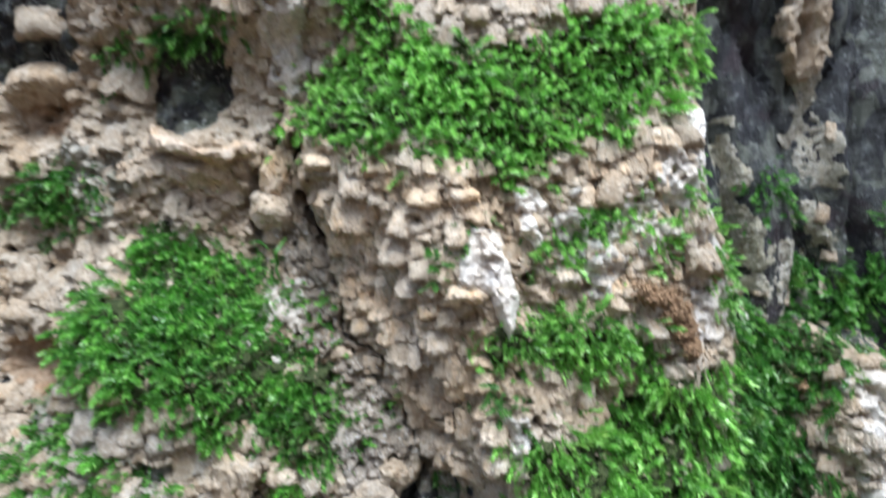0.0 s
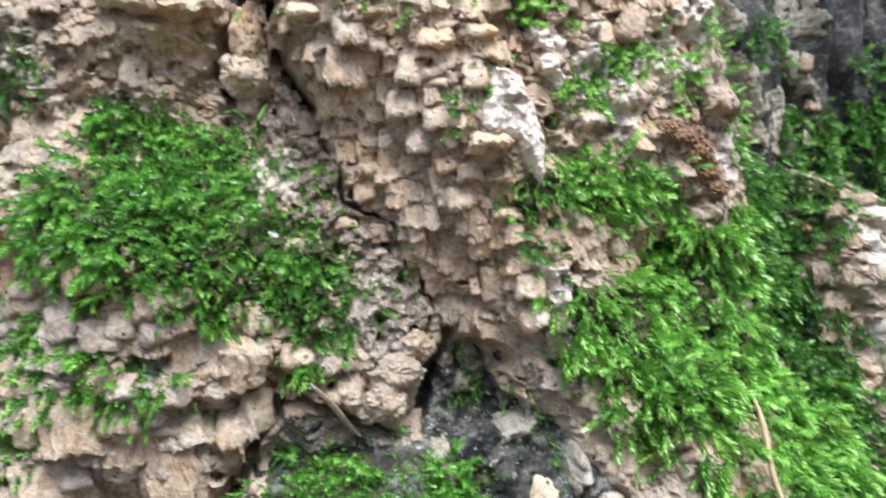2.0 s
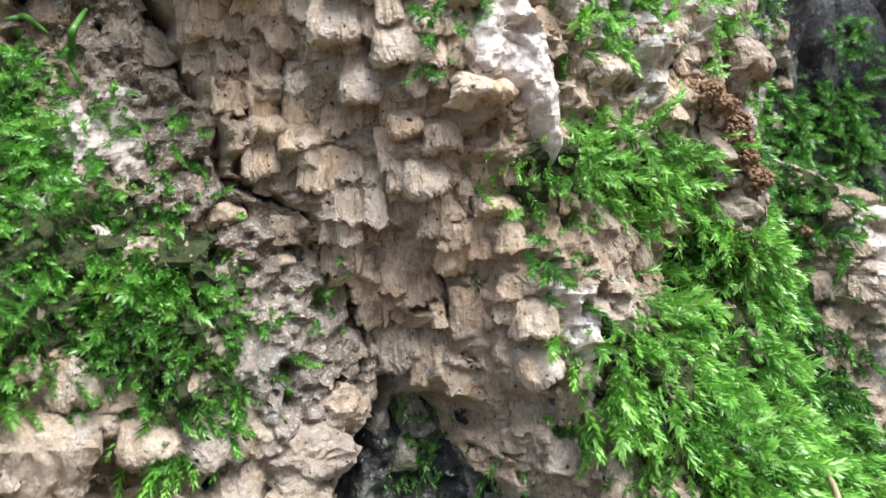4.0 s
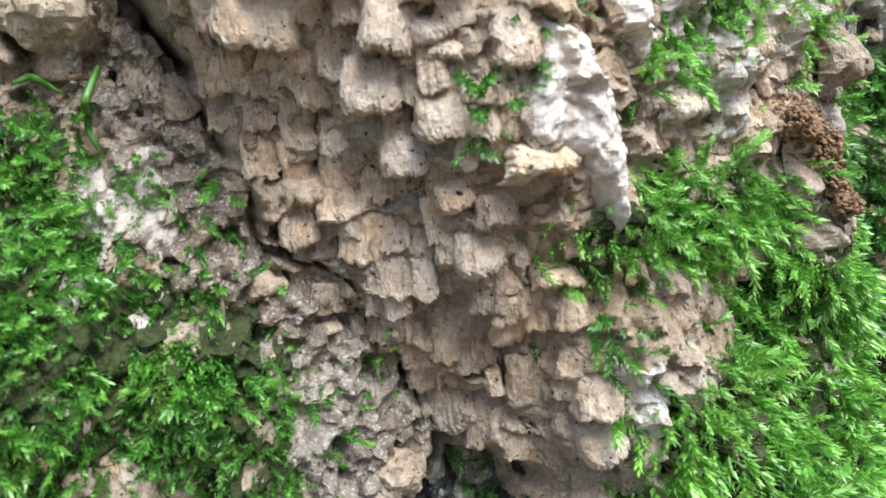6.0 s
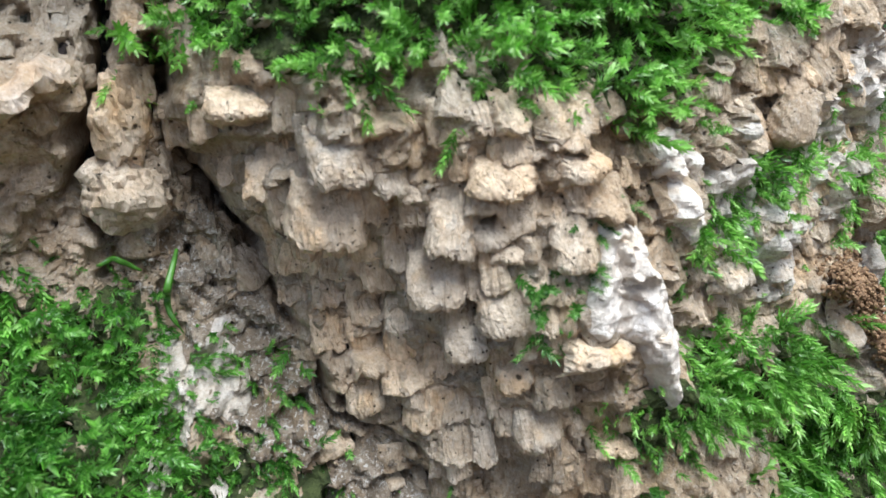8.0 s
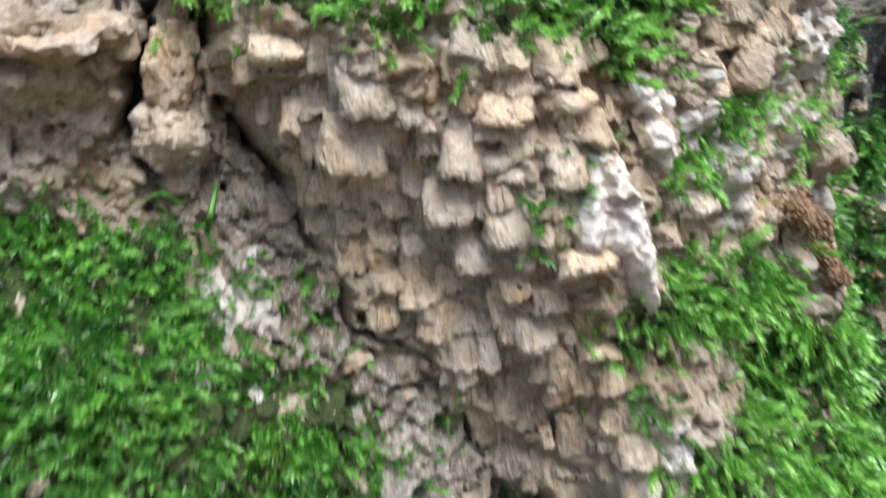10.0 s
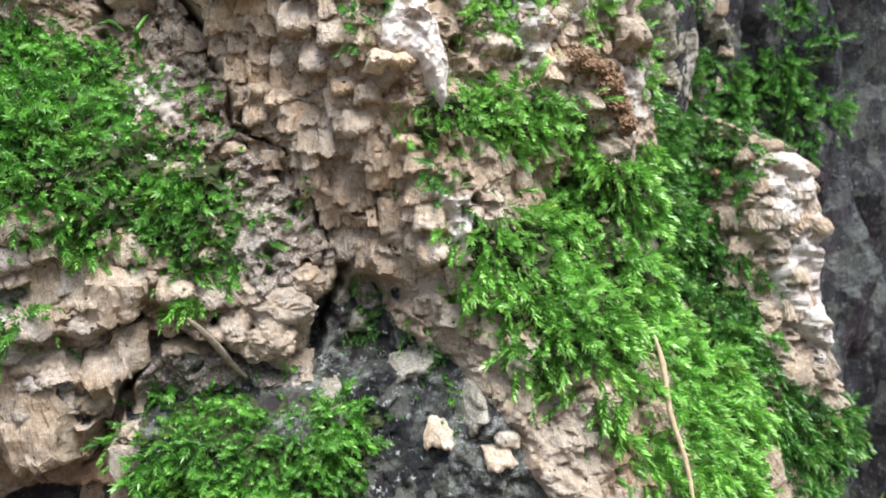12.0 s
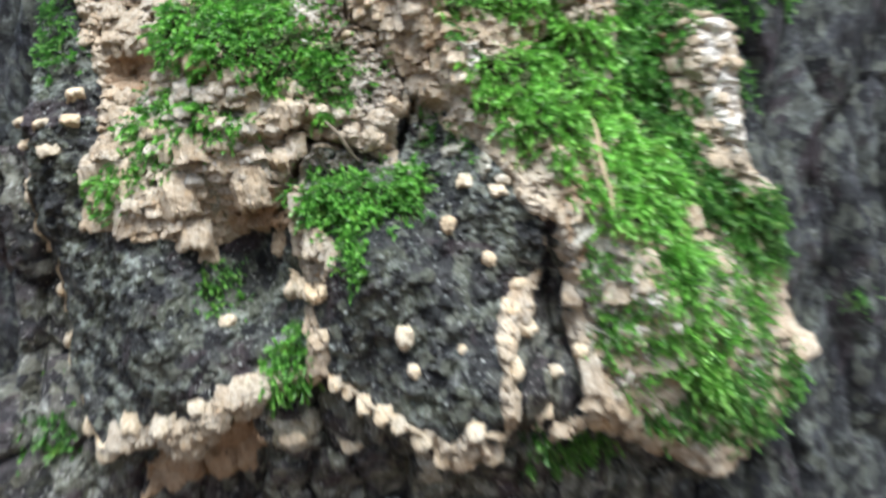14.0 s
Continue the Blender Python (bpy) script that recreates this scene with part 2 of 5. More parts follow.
LOBE_LEFT = [(-166, 546), (-150, 528), (-142, 501), (-109, 493), (-99, 486), (-83, 490), (-61, 491), (-57, 463),
             (-55, 440), (-85, 438), (-106, 425), (-131, 420), (-151, 410), (-169, 428), (-167, 477), (-172, 503)]
GAP_LOW = [(-65, 430), (-49, 436), (-35, 424), (-18, 412), (-10, 340), (-90, 340), (-77, 412)]
GAP_RIGHT = [(41, 490), (46, 465), (47, 439), (47, 417), (33, 405), (22, 425), (21, 440), (34, 454)]
BARE_LEFT = [(-86.6, 668.6), (-69.1, 664.7), (-68.7, 638.1), (-77.9, 636.8), (-90.3, 639.3), (-95.3, 656.3)]
BARE_SIDE = [(-180, 612), (-152, 608), (-145, 585), (-139, 562), (-137, 540), (-148, 524), (-168, 520), (-180, 560)]
BARE_EDGE = [(-170, 690), (-124, 690), (-116, 668), (-122, 655), (-165, 657)]
HOLLOWS = [  # x, z, half width, half height, depth
    (-73, 500, 16, 13, 2), (-123, 566, 14, 9, 11), (-46, 534, 12, 4, 6), (-64, 529, 14, 4, 6), (-74, 541, 12, 3, 4), (55, 483, 8, 12, 5), (-53, 478, 9, 8, 6),
    (-125, 402, 9, 8, 8), (73, 480, 8, 5, 5), (-130, 644, 11, 8, 9), (-73, 618, 10, 5, 3), (-36, 618, 5, 3, 5), (42, 563, 3, 2, 3), (2, 536, 7, 4.5, 8),
]
CRACKS = [  # width, depth, course
    (0.9, 5, [(-42, 611), (-36, 601), (-33, 592), (-29, 584), (-29, 576), (-24, 574), (-17, 570), (-14, 562)]),
    (1.0, 4, [(-10, 555), (-8, 549), (-10, 541)]),
    (0.9, 4, [(5, 565), (3, 559), (6, 546), (9, 543)]),
    (2.6, 15, [(-50, 646), (-53, 632), (-56, 622), (-60, 613), (-57, 607)]),
    (2.3, 14, [(-45, 634), (-46, 624), (-43, 614), (-36, 602)]),
    (3.2, 17, [(-49, 529), (-53, 522), (-58, 513), (-63, 502)]),
    (2.0, 8, [(-50, 528), (-43, 528), (-34, 525), (-24, 519), (-13, 521), (-8, 532), (-4, 541)]),
    (1.6, 4, [(-15, 600), (-18, 596), (-17, 594)]),
]
# swells of the face, rows from low to high
SWELL = [-6.8, 1.9, -10.5, -13.5, -23.2, 1.8, 1.2, 32.1, -31.2, -11.9, -41.0, 27.5, -58.4, 37.5, 8.2, -11.3, 17.8, -2.3, -36.1, 11.4, -18.6, 5.9, -15.7, -17.5, 1.6, -22.4, 11.4, -31.7, 10.4, -5.6, 31.7, -21.7, -0.8, -1.7, 22.4, 16.9, -0.8, -14.8, 3.7, -24.5, 13.7, -8.1]
# finer swells over the middle of the face, rows from low to high
FINE_LOW = [-0.1, -0.1, 0.1, 0.2, 0.1, -0.1, -1.1, -1.3, 0.5, 1, -0.8, -0.4,
            -2.4, -2.6, 4.3, 4.9, 2.5, -2.1, -13.4, -12, -0.3, 7.9, -5.4, -3.4,
            -14.1, -1.5, 19.3, -0.1, 5.1, 3.4, -2.6, 7.2, -6.4, -4.6, 5.7, -2.5,
            -10.8, 1.6, 24.2, -0.8, -19.6, -6.1, 7.2, -10.3, -2.4, 5.8, 2.6, -0.1,
            -3.8, 7.6, 3.5, -4.6, -2.5, 2.5, -9.4, 9, -5.2, 2.3, -3.6, 0.7]
FINE_HIGH = [-1.6, 0.7, -3.2, 1.5, -9.5, 8.7, 7.6, -6.6, 8.2, 8.7, 3.8, 4.2,
            8.9, 8.5, 3.3, -2.6, 4.6, 8.6, -12.5, 20.5, -6.3, 8.5, -9.7, 10,
            5.4, -3.3, -11.8, 0.3, -1.9, 1.9, 0.7, 2.7, -9.2, 14.4, -3.5, -5.3,
            16, -1.2, 12.5, -0.3, 10.1, -10.3, 5.3, -1.2, 4.9, -3.5, 8.1, 1.2,
            -3.1, 2, -12, 1.2, -16.2, 3.5, 0.5, 2.7, -8.5, -5.7, -0.1, 0.1,
            4.1, 9.5, 14.1, 17.7, 8.9, -4.8, 3.7, 5.7, 5.3, 3.3, 0.2, 0]
LEDGES = [  # rise, reach, course in millimetres; the part to the left of the course stands out
    (7.0, 9.0, [(-47, 630), (-39, 612), (-34, 600), (-31, 588), (-25, 577), (-15, 565)]),
    (16.0, 13.0, [(-6, 517), (-20, 514), (-36, 510), (-52, 511)]),
]
TRUNK = (0.06, 0.757, 0.52)  # axis x, y and radius


def lattice(x, z, seed):
    """Smooth value noise on a unit lattice, 0 to 1."""
    table = np.random.RandomState(seed).rand(256, 256)
    i, j = np.floor(x).astype(int), np.floor(z).astype(int)
    u, v = x - i, z - j
    u, v = u * u * (3 - 2 * u), v * v * (3 - 2 * v)
    at = lambda a, b: table[a % 256, b % 256]
    return (at(i, j) * (1 - u) + at(i + 1, j) * u) * (1 - v) + (at(i, j + 1) * (1 - u) + at(i + 1, j + 1) * u) * v


def grain(x, z, size, seed, octaves=3, stretch=1.0):
    """Layered noise about 0, within 1, with lumps of the given size in metres."""
    out, gain = 0.0, 1.0
    for k in range(octaves):
        out = out + gain * (lattice(x / size * 2**k + 31.7 * k, z / size / stretch * 2**k + 17.3 * k, seed + k) * 2 - 1)
        gain *= 0.5
    return out / 1.6


def worley(x, z, size, seed, stretch=1.0):
    """For scattered points: distance to the nearest and second nearest, in cell sizes, a random value of the nearest and the height above it."""
    rs = np.random.RandomState(seed)
    px, pz, val = rs.rand(3, 256, 256)
    gx, gz = x / size, z / (size * stretch)
    i, j = np.floor(gx).astype(int), np.floor(gz).astype(int)
    d1, d2, v, up = np.full(x.shape, 9.0), np.full(x.shape, 9.0), np.zeros(x.shape), np.zeros(x.shape)
    for a in (-1, 0, 1):
        for b in (-1, 0, 1):
            ci, cj = (i + a) % 256, (j + b) % 256
            d = np.hypot(i + a + px[ci, cj] - gx, j + b + pz[ci, cj] - gz)
            near = d < d1
            d2 = np.where(near, d1, np.minimum(d2, d))
            v = np.where(near, val[ci, cj], v)
            up = np.where(near, gz - (j + b + pz[ci, cj]), up)
            d1 = np.where(near, d, d1)
    return d1, d2, v, up


def to_line(x, z, line):
    """Distance in metres to a course of points given in millimetres."""
    out = np.full(np.shape(x), 9.0)
    for (ax, az), (bx, bz) in zip(line, line[1:]):
        ax, az, bx, bz = ax / 1000, az / 1000, bx / 1000, bz / 1000
        k = np.clip(((x - ax) * (bx - ax) + (z - az) * (bz - az)) / ((bx - ax) ** 2 + (bz - az) ** 2 + 1e-12), 0, 1)
        out = np.minimum(out, np.hypot(x - ax - k * (bx - ax), z - az - k * (bz - az)))
    return out


def inside(x, z, shape):
    """Signed distance in metres to a closed outline given in millimetres: positive inside."""
    odd = np.zeros(np.shape(x), bool)
    for (ax, az), (bx, bz) in zip(shape, shape[1:] + shape[:1]):
        ax, az, bx, bz = ax / 1000, az / 1000, bx / 1000, bz / 1000
        if az != bz:
            odd ^= ((az > z) != (bz > z)) & (x < (bx - ax) * (z - az) / (bz - az) + ax)
    d = to_line(x, z, shape + shape[:1])
    return np.where(odd, d, -d)


def beside(x, z, line):
    """Signed distance in metres to a course given in millimetres: positive to the left of its way."""
    best, sign = np.full(np.shape(x), 9.0), np.zeros(np.shape(x))
    for (ax, az), (bx, bz) in zip(line, line[1:]):
        ax, az, bx, bz = ax / 1000, az / 1000, bx / 1000, bz / 1000
        k = np.clip(((x - ax) * (bx - ax) + (z - az) * (bz - az)) / ((bx - ax) ** 2 + (bz - az) ** 2), 0, 1)
        d = np.hypot(x - ax - k * (bx - ax), z - az - k * (bz - az))
        sign = np.where(d < best, np.sign((bx - ax) * (z - az) - (bz - az) * (x - ax)), sign)
        best = np.minimum(best, d)
    return best * sign


def swell(x, z):
    """The broad form of the face: depth y at x, z."""
    zz = np.clip(z, 0.38, 0.68)
    xx = np.clip(x, -0.17, 0.17)
    y = 0.2103 + 0.03027 * xx + 0.07357 * (zz - 0.53) + 0.24545 * xx * xx
    for k, rise in enumerate(SWELL):
        b, a = divmod(k, 7)
        y = y + rise / 1000 * np.exp(-((xx + 0.15 - 0.05 * a) ** 2 + (zz - 0.40 - 0.05 * b) ** 2) / (2 * 0.036**2))
    for k, rise in enumerate(FINE_LOW + FINE_HIGH):
        b, a = divmod(k, 12)
        y = y + rise / 1000 * np.exp(-((x + 0.125 - 0.0245 * a) ** 2 + (z - 0.405 - 0.0245 * b) ** 2) / (2 * 0.0165**2))
    y = y - 0.011 * np.clip((-0.135 - x) / 0.02, 0, 1) * np.clip((0.575 - z) / 0.03, 0, 1)  # the rounded shoulder beside the trunk
    for rise, reach, line in LEDGES:
        d = beside(x, z, line) * 1000
        y = y - rise / 2000 * np.tanh(d / 2.6) * np.exp(-((d / reach) ** 2))
    return y


def dark_part(x, z):
    """Signed distance to the bare dark bark, with a ragged edge."""
    d = np.full(np.shape(x), -9.0)
    for shape in (LOBE_MIDDLE, LOBE_LEFT, GAP_LOW, GAP_RIGHT, BARE_LEFT, BARE_SIDE, BARE_EDGE):
        d = np.maximum(d, inside(x, z, shape))
    return d + 0.0035 * grain(x, z, 0.010, 5, 3)


def bark_depth(x, z):
    """Depth of the dark bark of the face: under the crust, and bare on the lobes."""
    rim = inside(x, z, OUTLINE) + 0.003 * grain(x, z, 0.012, 9, 2)
    y = swell(x, z) + 0.0035
    y = y + np.where(rim < 0.010, 0.012 * (1 - np.sqrt(np.clip(1 - ((0.010 - rim) / 0.010) ** 2, 0, 1))), 0)
    y = y + np.where(rim < 0, -rim * 2.2, 0)
    for gap in (GAP_LOW, GAP_RIGHT):
        y = y + 0.017 * np.clip(inside(x, z, gap) / 0.008 + 0.3, 0, 1)
    for hx, hz, w, h, depth in HOLLOWS:
        up = (z - hz / 1000) / (h / 1000)
        y = y + depth / 1000 * np.exp(-((((x - hx / 1000) / (w / 1000)) ** 2 + np.where(up > 0, up * 1.25, up * 0.9) ** 2) ** 2))
    y = y - 0.0034 * grain(x, z, 0.016, 21, 4, 1.6) - 0.0030 * grain(x, z, 0.0050, 25, 3) - 0.0011 * grain(x, z, 0.0018, 27, 2)
    bx, bz = x + 0.002 * grain(x, z, 0.006, 31, 3), z + 0.002 * grain(x, z, 0.006, 33, 3)
    for size, seed, amount in ((0.0085, 35, 0.0028), (0.0042, 37, 0.0015)):
        d1, d2, v, up = worley(bx, bz, size, seed, 1.3)
        y = y - amount * (v - 0.4) * np.clip((d2 - d1) * 5, 0, 1)
    for width, depth, line in CRACKS:
        far = to_line(x, z, line) + 0.0009 * grain(x, z, 0.003, 71, 3)
        wide = width / 1000 * np.clip(0.55 + 0.9 * grain(x, z, 0.007, 73, 2), 0.12, 1.2)
        y = y + 1.3 * depth / 1000 * np.exp(-((far / wide) ** 2))
    return y


def crust_depth(x, z):
    """Depth of the fungus crust that covers the bark."""
    rim = np.minimum(inside(x, z, OUTLINE) - 0.001, -dark_part(x, z))
    y = bark_depth(x, z) + 0.001 - 0.0045 * np.sqrt(np.clip(rim / 0.004, 0, 1))
    wx, wz = x + 0.0016 * grain(x, z, 0.005, 44, 3), z + 0.0014 * grain(x, z, 0.004, 47, 3)
    calm = np.clip(0.5 + 1.6 * grain(x, z, 0.022, 91, 2), 0.25, 1)
    for size, tall, seed, amount in ((0.0085, 0.9, 11, 0.0020), (0.0042, 1.1, 13, 0.0017), (0.0022, 1.4, 17, 0.0009)):
        d1, d2, v, up = worley(wx, wz, size, seed, tall)
        y = y - amount * calm * (0.45 + v) * (np.clip(0.5 - up, 0, 1.0) - 0.4) * np.clip((d2 - d1) * 6 + 0.35, 0, 1)
    y = y - 0.0012 * grain(x, z, 0.015, 61, 3) - 0.0010 * grain(x, z, 0.0022, 67, 3, 1.2)
    y = y - 0.00042 * grain(x, z, 0.0010, 75, 2, 4.0) * np.clip(0.6 + grain(x, z, 0.012, 77, 2), 0.15, 1.3)
    y = y - 0.00035 * grain(x, z, 0.0010, 79, 1)
    for size, seed, share in ((0.0065, 83, 0.62), (0.0036, 87, 0.80)):
        hole, _, hv, _ = worley(wx, wz, size, seed)
        y = y + np.where(hv > share, 0.75 * size * np.exp(-((hole / (0.11 + 0.36 * (hv - share))) ** 4)), 0)
    return y


class Sheet:
    """A height field on lines of x and z, finer in the middle."""

    def __init__(self, xs, zs, depth):
        self.xs, self.zs = xs, zs
        self.x, self.z = np.meshgrid(xs, zs)
        self.y = depth(self.x, self.z)
        gz, gx = np.gradient(self.y, zs, xs)
        blur = lambda a: sum(np.roll(np.roll(a, i, 0), j, 1) for i in range(-3, 4, 3) for j in range(-3, 4, 3)) / 9
        self.gx, self.gz = blur(gx), blur(gz)

    def at(self, x, z, what=None):
        what = self.y if what is None else what
        i = np.clip(np.searchsorted(self.xs, x) - 1, 0, len(self.xs) - 2)
        j = np.clip(np.searchsorted(self.zs, z) - 1, 0, len(self.zs) - 2)
        u = (x - self.xs[i]) / (self.xs[i + 1] - self.xs[i])
        v = (z - self.zs[j]) / (self.zs[j + 1] - self.zs[j])
        return (what[j, i] * (1 - u) + what[j, i + 1] * u) * (1 - v) + (what[j + 1, i] * (1 - u) + what[j + 1, i + 1] * u) * v

    def out(self, x, z):
        """The outward normal."""
        n = np.stack([self.at(x, z, self.gx), -np.ones(np.shape(x)), self.at(x, z, self.gz)], -1)
        n[..., [0, 2]] = np.clip(n[..., [0, 2]], -1.2, 1.2)
        return n / np.linalg.norm(n, axis=-1, keepdims=True)

    def mesh(self, name, keep=None, smooth=True):
        rows, cols = self.y.shape
        k = np.arange(rows * cols).reshape(rows, cols)
        quads = np.stack([k[:-1, :-1], k[:-1, 1:], k[1:, 1:], k[1:, :-1]], -1)
        if keep is not None:
            quads = quads[keep[:-1, :-1] & keep[1:, 1:] & keep[:-1, 1:] & keep[1:, :-1]]
        quads = quads.reshape(-1, 4)
        used, flat = np.unique(quads, return_inverse=True)
        verts = np.stack([self.x.ravel(), self.y.ravel(), self.z.ravel()], -1)[used]
        return solid(name, verts, flat.reshape(-1, 4), smooth)


def solid(name, verts, faces, smooth=True):
    """A mesh from arrays of corners and of faces with the same number of corners."""
    me = bpy.data.meshes.new(name)
    n = faces.shape[1]
    me.vertices.add(len(verts))
    me.vertices.foreach_set("co", np.asarray(verts, np.float32).ravel())
    me.loops.add(faces.size)
    me.loops.foreach_set("vertex_index", np.asarray(faces, np.int32).ravel())
    me.polygons.add(len(faces))
    me.polygons.foreach_set("loop_start", np.arange(0, faces.size, n, dtype=np.int32))
    me.polygons.foreach_set("use_smooth", np.full(len(faces), smooth))
    me.update(calc_edges=True)
    return me


def put(name, me, material, parent=None, m=None, label=""):
    ob = new(name, me)
    if material and not me.materials:
        me.materials.append(material)
    if m is not None:
        ob.matrix_world = m
    if parent:
        ob.parent = parent
    return tagged(ob, label)


def spaced(lo, hi, a, b, fine, coarse):
    return np.concatenate([np.arange(lo, a, coarse), np.arange(a, b, fine), np.arange(b, hi, coarse)])


# ---- ground ----
def disc(radius, z):
    ring = np.arange(0, 48) * 2 * math.pi / 48
    verts, faces = [], []
    radii = [0.3, 0.6, 1.2, 3.0, 8.0, 30.0, 200.0, radius]
    for r in radii:
        h = 0.02 * grain(r * np.cos(ring), r * np.sin(ring), 0.7, 3, 2) if r < 20 else 0 * ring
        verts.append(np.stack([r * np.cos(ring) + 0.08, r * np.sin(ring) + 0.6, z + h], -1))
    for k in range(len(radii) - 1):
        for i in range(48):
            faces.append((k * 48 + i, k * 48 + 48 + i, k * 48 + 48 + (i + 1) % 48, k * 48 + (i + 1) % 48))
    return solid("ground", np.concatenate(verts), np.array(faces))


ground = tagged(put("ground", disc(3000.0, 0.0), LITTER), "brown leaf litter on the forest ground", "ground", "", "structure")


# ---- the trunk behind the face ----
def trunk_radius(a, z):
    """Radius of the trunk at an angle and a height: long plates of bark with furrows between."""
    r = TRUNK[2]
    s = a * r
    ridge, second, v, _ = worley(s + 0.010 * grain(s, z, 0.05, 101, 2), z + 0.01 * grain(s, z, 0.03, 102, 2), 0.026, 103, 5.0)
    plate = np.clip((second - ridge) * 2.4, 0, 1) ** 0.7
    h = 0.014 * (plate - 0.5) + 0.010 * grain(s, z, 0.022, 107, 4, 3.0) + 0.0025 * grain(s, z, 0.005, 109, 3, 2.5)
    flare = 0.10 * np.exp(-np.clip(z, 0, 9) / 0.16) * (0.6 + 0.4 * np.cos(5 * a + 1)) - 0.03 * np.clip(z - 0.8, 0, 3)
    return r + flare + h


def trunk_mesh():
    cx, cy, r = TRUNK
    turn = np.concatenate([np.linspace(-math.pi, -0.75, 44, endpoint=False), np.linspace(-0.75, 0.60, 400, endpoint=False), np.linspace(0.60, math.pi, 48)])
    zs = np.concatenate([np.linspace(-0.05, 0.34, 18, endpoint=False), np.linspace(0.34, 0.72, 170, endpoint=False), np.linspace(0.72, 2.6, 30)])
    a, z = np.meshgrid(turn, zs)
    rr = trunk_radius(a, z)
    rr[:, -1] = rr[:, 0]
    verts = np.stack([cx + rr * np.sin(a), cy - rr * np.cos(a), z], -1)
    rows, cols = a.shape
    k = np.arange(rows * cols).reshape(rows, cols)
    quads = np.stack([k[:-1, :-1], k[:-1, 1:], k[1:, 1:], k[1:, :-1]], -1).reshape(-1, 4)
    top = verts[-1]
    inner = np.stack([cx + (top[:, 0] - cx) * 0.02, cy + (top[:, 1] - cy) * 0.02, top[:, 2] + 0.05], -1)
    k = np.arange(cols)
    lid = np.stack([(rows - 1) * cols + k[:-1], (rows - 1) * cols + k[1:], rows * cols + k[1:], rows * cols + k[:-1]], -1)
    return solid("tree_trunk", np.concatenate([verts.reshape(-1, 3), inner]), np.concatenate([quads, lid]), False)


def trunk_depth(x, z):
    a = np.arcsin((x - TRUNK[0]) / TRUNK[2])
    return TRUNK[1] - trunk_radius(a, z) * np.cos(a)


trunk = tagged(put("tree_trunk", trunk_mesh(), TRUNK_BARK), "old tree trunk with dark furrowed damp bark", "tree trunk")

# ---- the face: dark bark lobes, and the fungus crust grown over them ----
bark = Sheet(spaced(-0.20, 0.205, -0.06, 0.045, 0.0006, 0.0011), spaced(0.335, 0.72, 0.43, 0.545, 0.0006, 0.0011), bark_depth)
put("bark_lobe", bark.mesh("bark_lobe", (inside(bark.x, bark.z, OUTLINE) > -0.03) & (dark_part(bark.x, bark.z) > -0.012) | (inside(bark.x, bark.z, OUTLINE) < 0.006) & (inside(bark.x, bark.z, OUTLINE) > -0.03), False), BARK, trunk, None, "swollen lobes of blackish bark with grey lichen")


def lower_depth(x, z):
    """Depth of the older bark that shows below and beside the swollen lobes."""
    rim = inside(x, z, OUTLINE)
    y = swell(x, z) + 0.013 + 0.25 * np.clip(0.42 - z, 0, 1) - 0.006 * grain(x, z, 0.022, 221, 4, 1.8) - 0.0022 * grain(x, z, 0.005, 225, 3)
    d1, d2, v, up = worley(x + 0.003 * grain(x, z, 0.01, 227, 2), z, 0.020, 229, 1.7)
    y = y + 0.006 * np.clip(1 - (d2 - d1) * 4, 0, 1) - 0.006 * (v - 0.5)
    return y + 2.0 * np.clip(-rim - np.where(z < 0.43, 0.055, 0.022), 0, 1) + 2.0 * np.clip(x - 0.10, 0, 1) * (rim < 0)


lower = Sheet(np.arange(-0.215, 0.19, 0.0013), np.arange(0.335, 0.54, 0.0013), lower_depth)
low_rim = np.minimum(inside(lower.x, lower.z, OUTLINE), -np.maximum(inside(lower.x, lower.z, GAP_LOW), inside(lower.x, lower.z, GAP_RIGHT)))
put("lower_bark", lower.mesh("lower_bark", (low_rim < 0.004) & (lower.y < trunk_depth(lower.x, lower.z) + 0.012), False), LOWER_BARK, trunk, None, "older dark purplish bark under the lobes")
crust = Sheet(spaced(-0.185, 0.19, -0.115, 0.070, 0.00043, 0.0009), spaced(0.345, 0.715, 0.492, 0.630, 0.00043, 0.0009), crust_depth)
covered = (dark_part(crust.x, crust.z) < 0.0005) & (inside(crust.x, crust.z, OUTLINE) > -0.004)
fungus = tagged(put("fungus_crust", crust.mesh("fungus_crust", covered, False), CRUST),
                "tan corky fungus crust covering the mossy tree trunk", "fungus")

# ---- outlines of the moss patches, in millimetres ----
M_LEFT = [(-105, 581), (-103, 568), (-90, 558), (-74, 556), (-61, 550), (-46, 546), (-30, 541), (-26, 546), (-28, 560), (-32, 568), (-38, 573),
          (-48, 577), (-54, 583), (-51, 590), (-53, 597), (-62, 598), (-73, 601), (-85, 608), (-93, 602), (-90, 588), (-102, 587)]
M_FRINGE = [(-53, 544), (-35, 546), (-36, 535), (-46, 535)]
M_TUFT = [(-90, 540), (-71, 537), (-70, 528), (-90, 527)]
M_BAND = [(-112, 541), (-130, 541), (-112, 549), (-93, 554), (-73, 535), (-80, 529), (-92, 530), (-104, 524), (-116, 514), (-140, 507), (-144, 518), (-122, 526)]
M_UNDER_WHITE = [(9, 577), (22, 583), (45, 583), (54, 573), (55, 569), (46, 569), (34, 569), (27, 572), (17, 571), (11, 570)]
M_FEW = [(11, 568), (23, 566), (17, 558), (11, 560)]
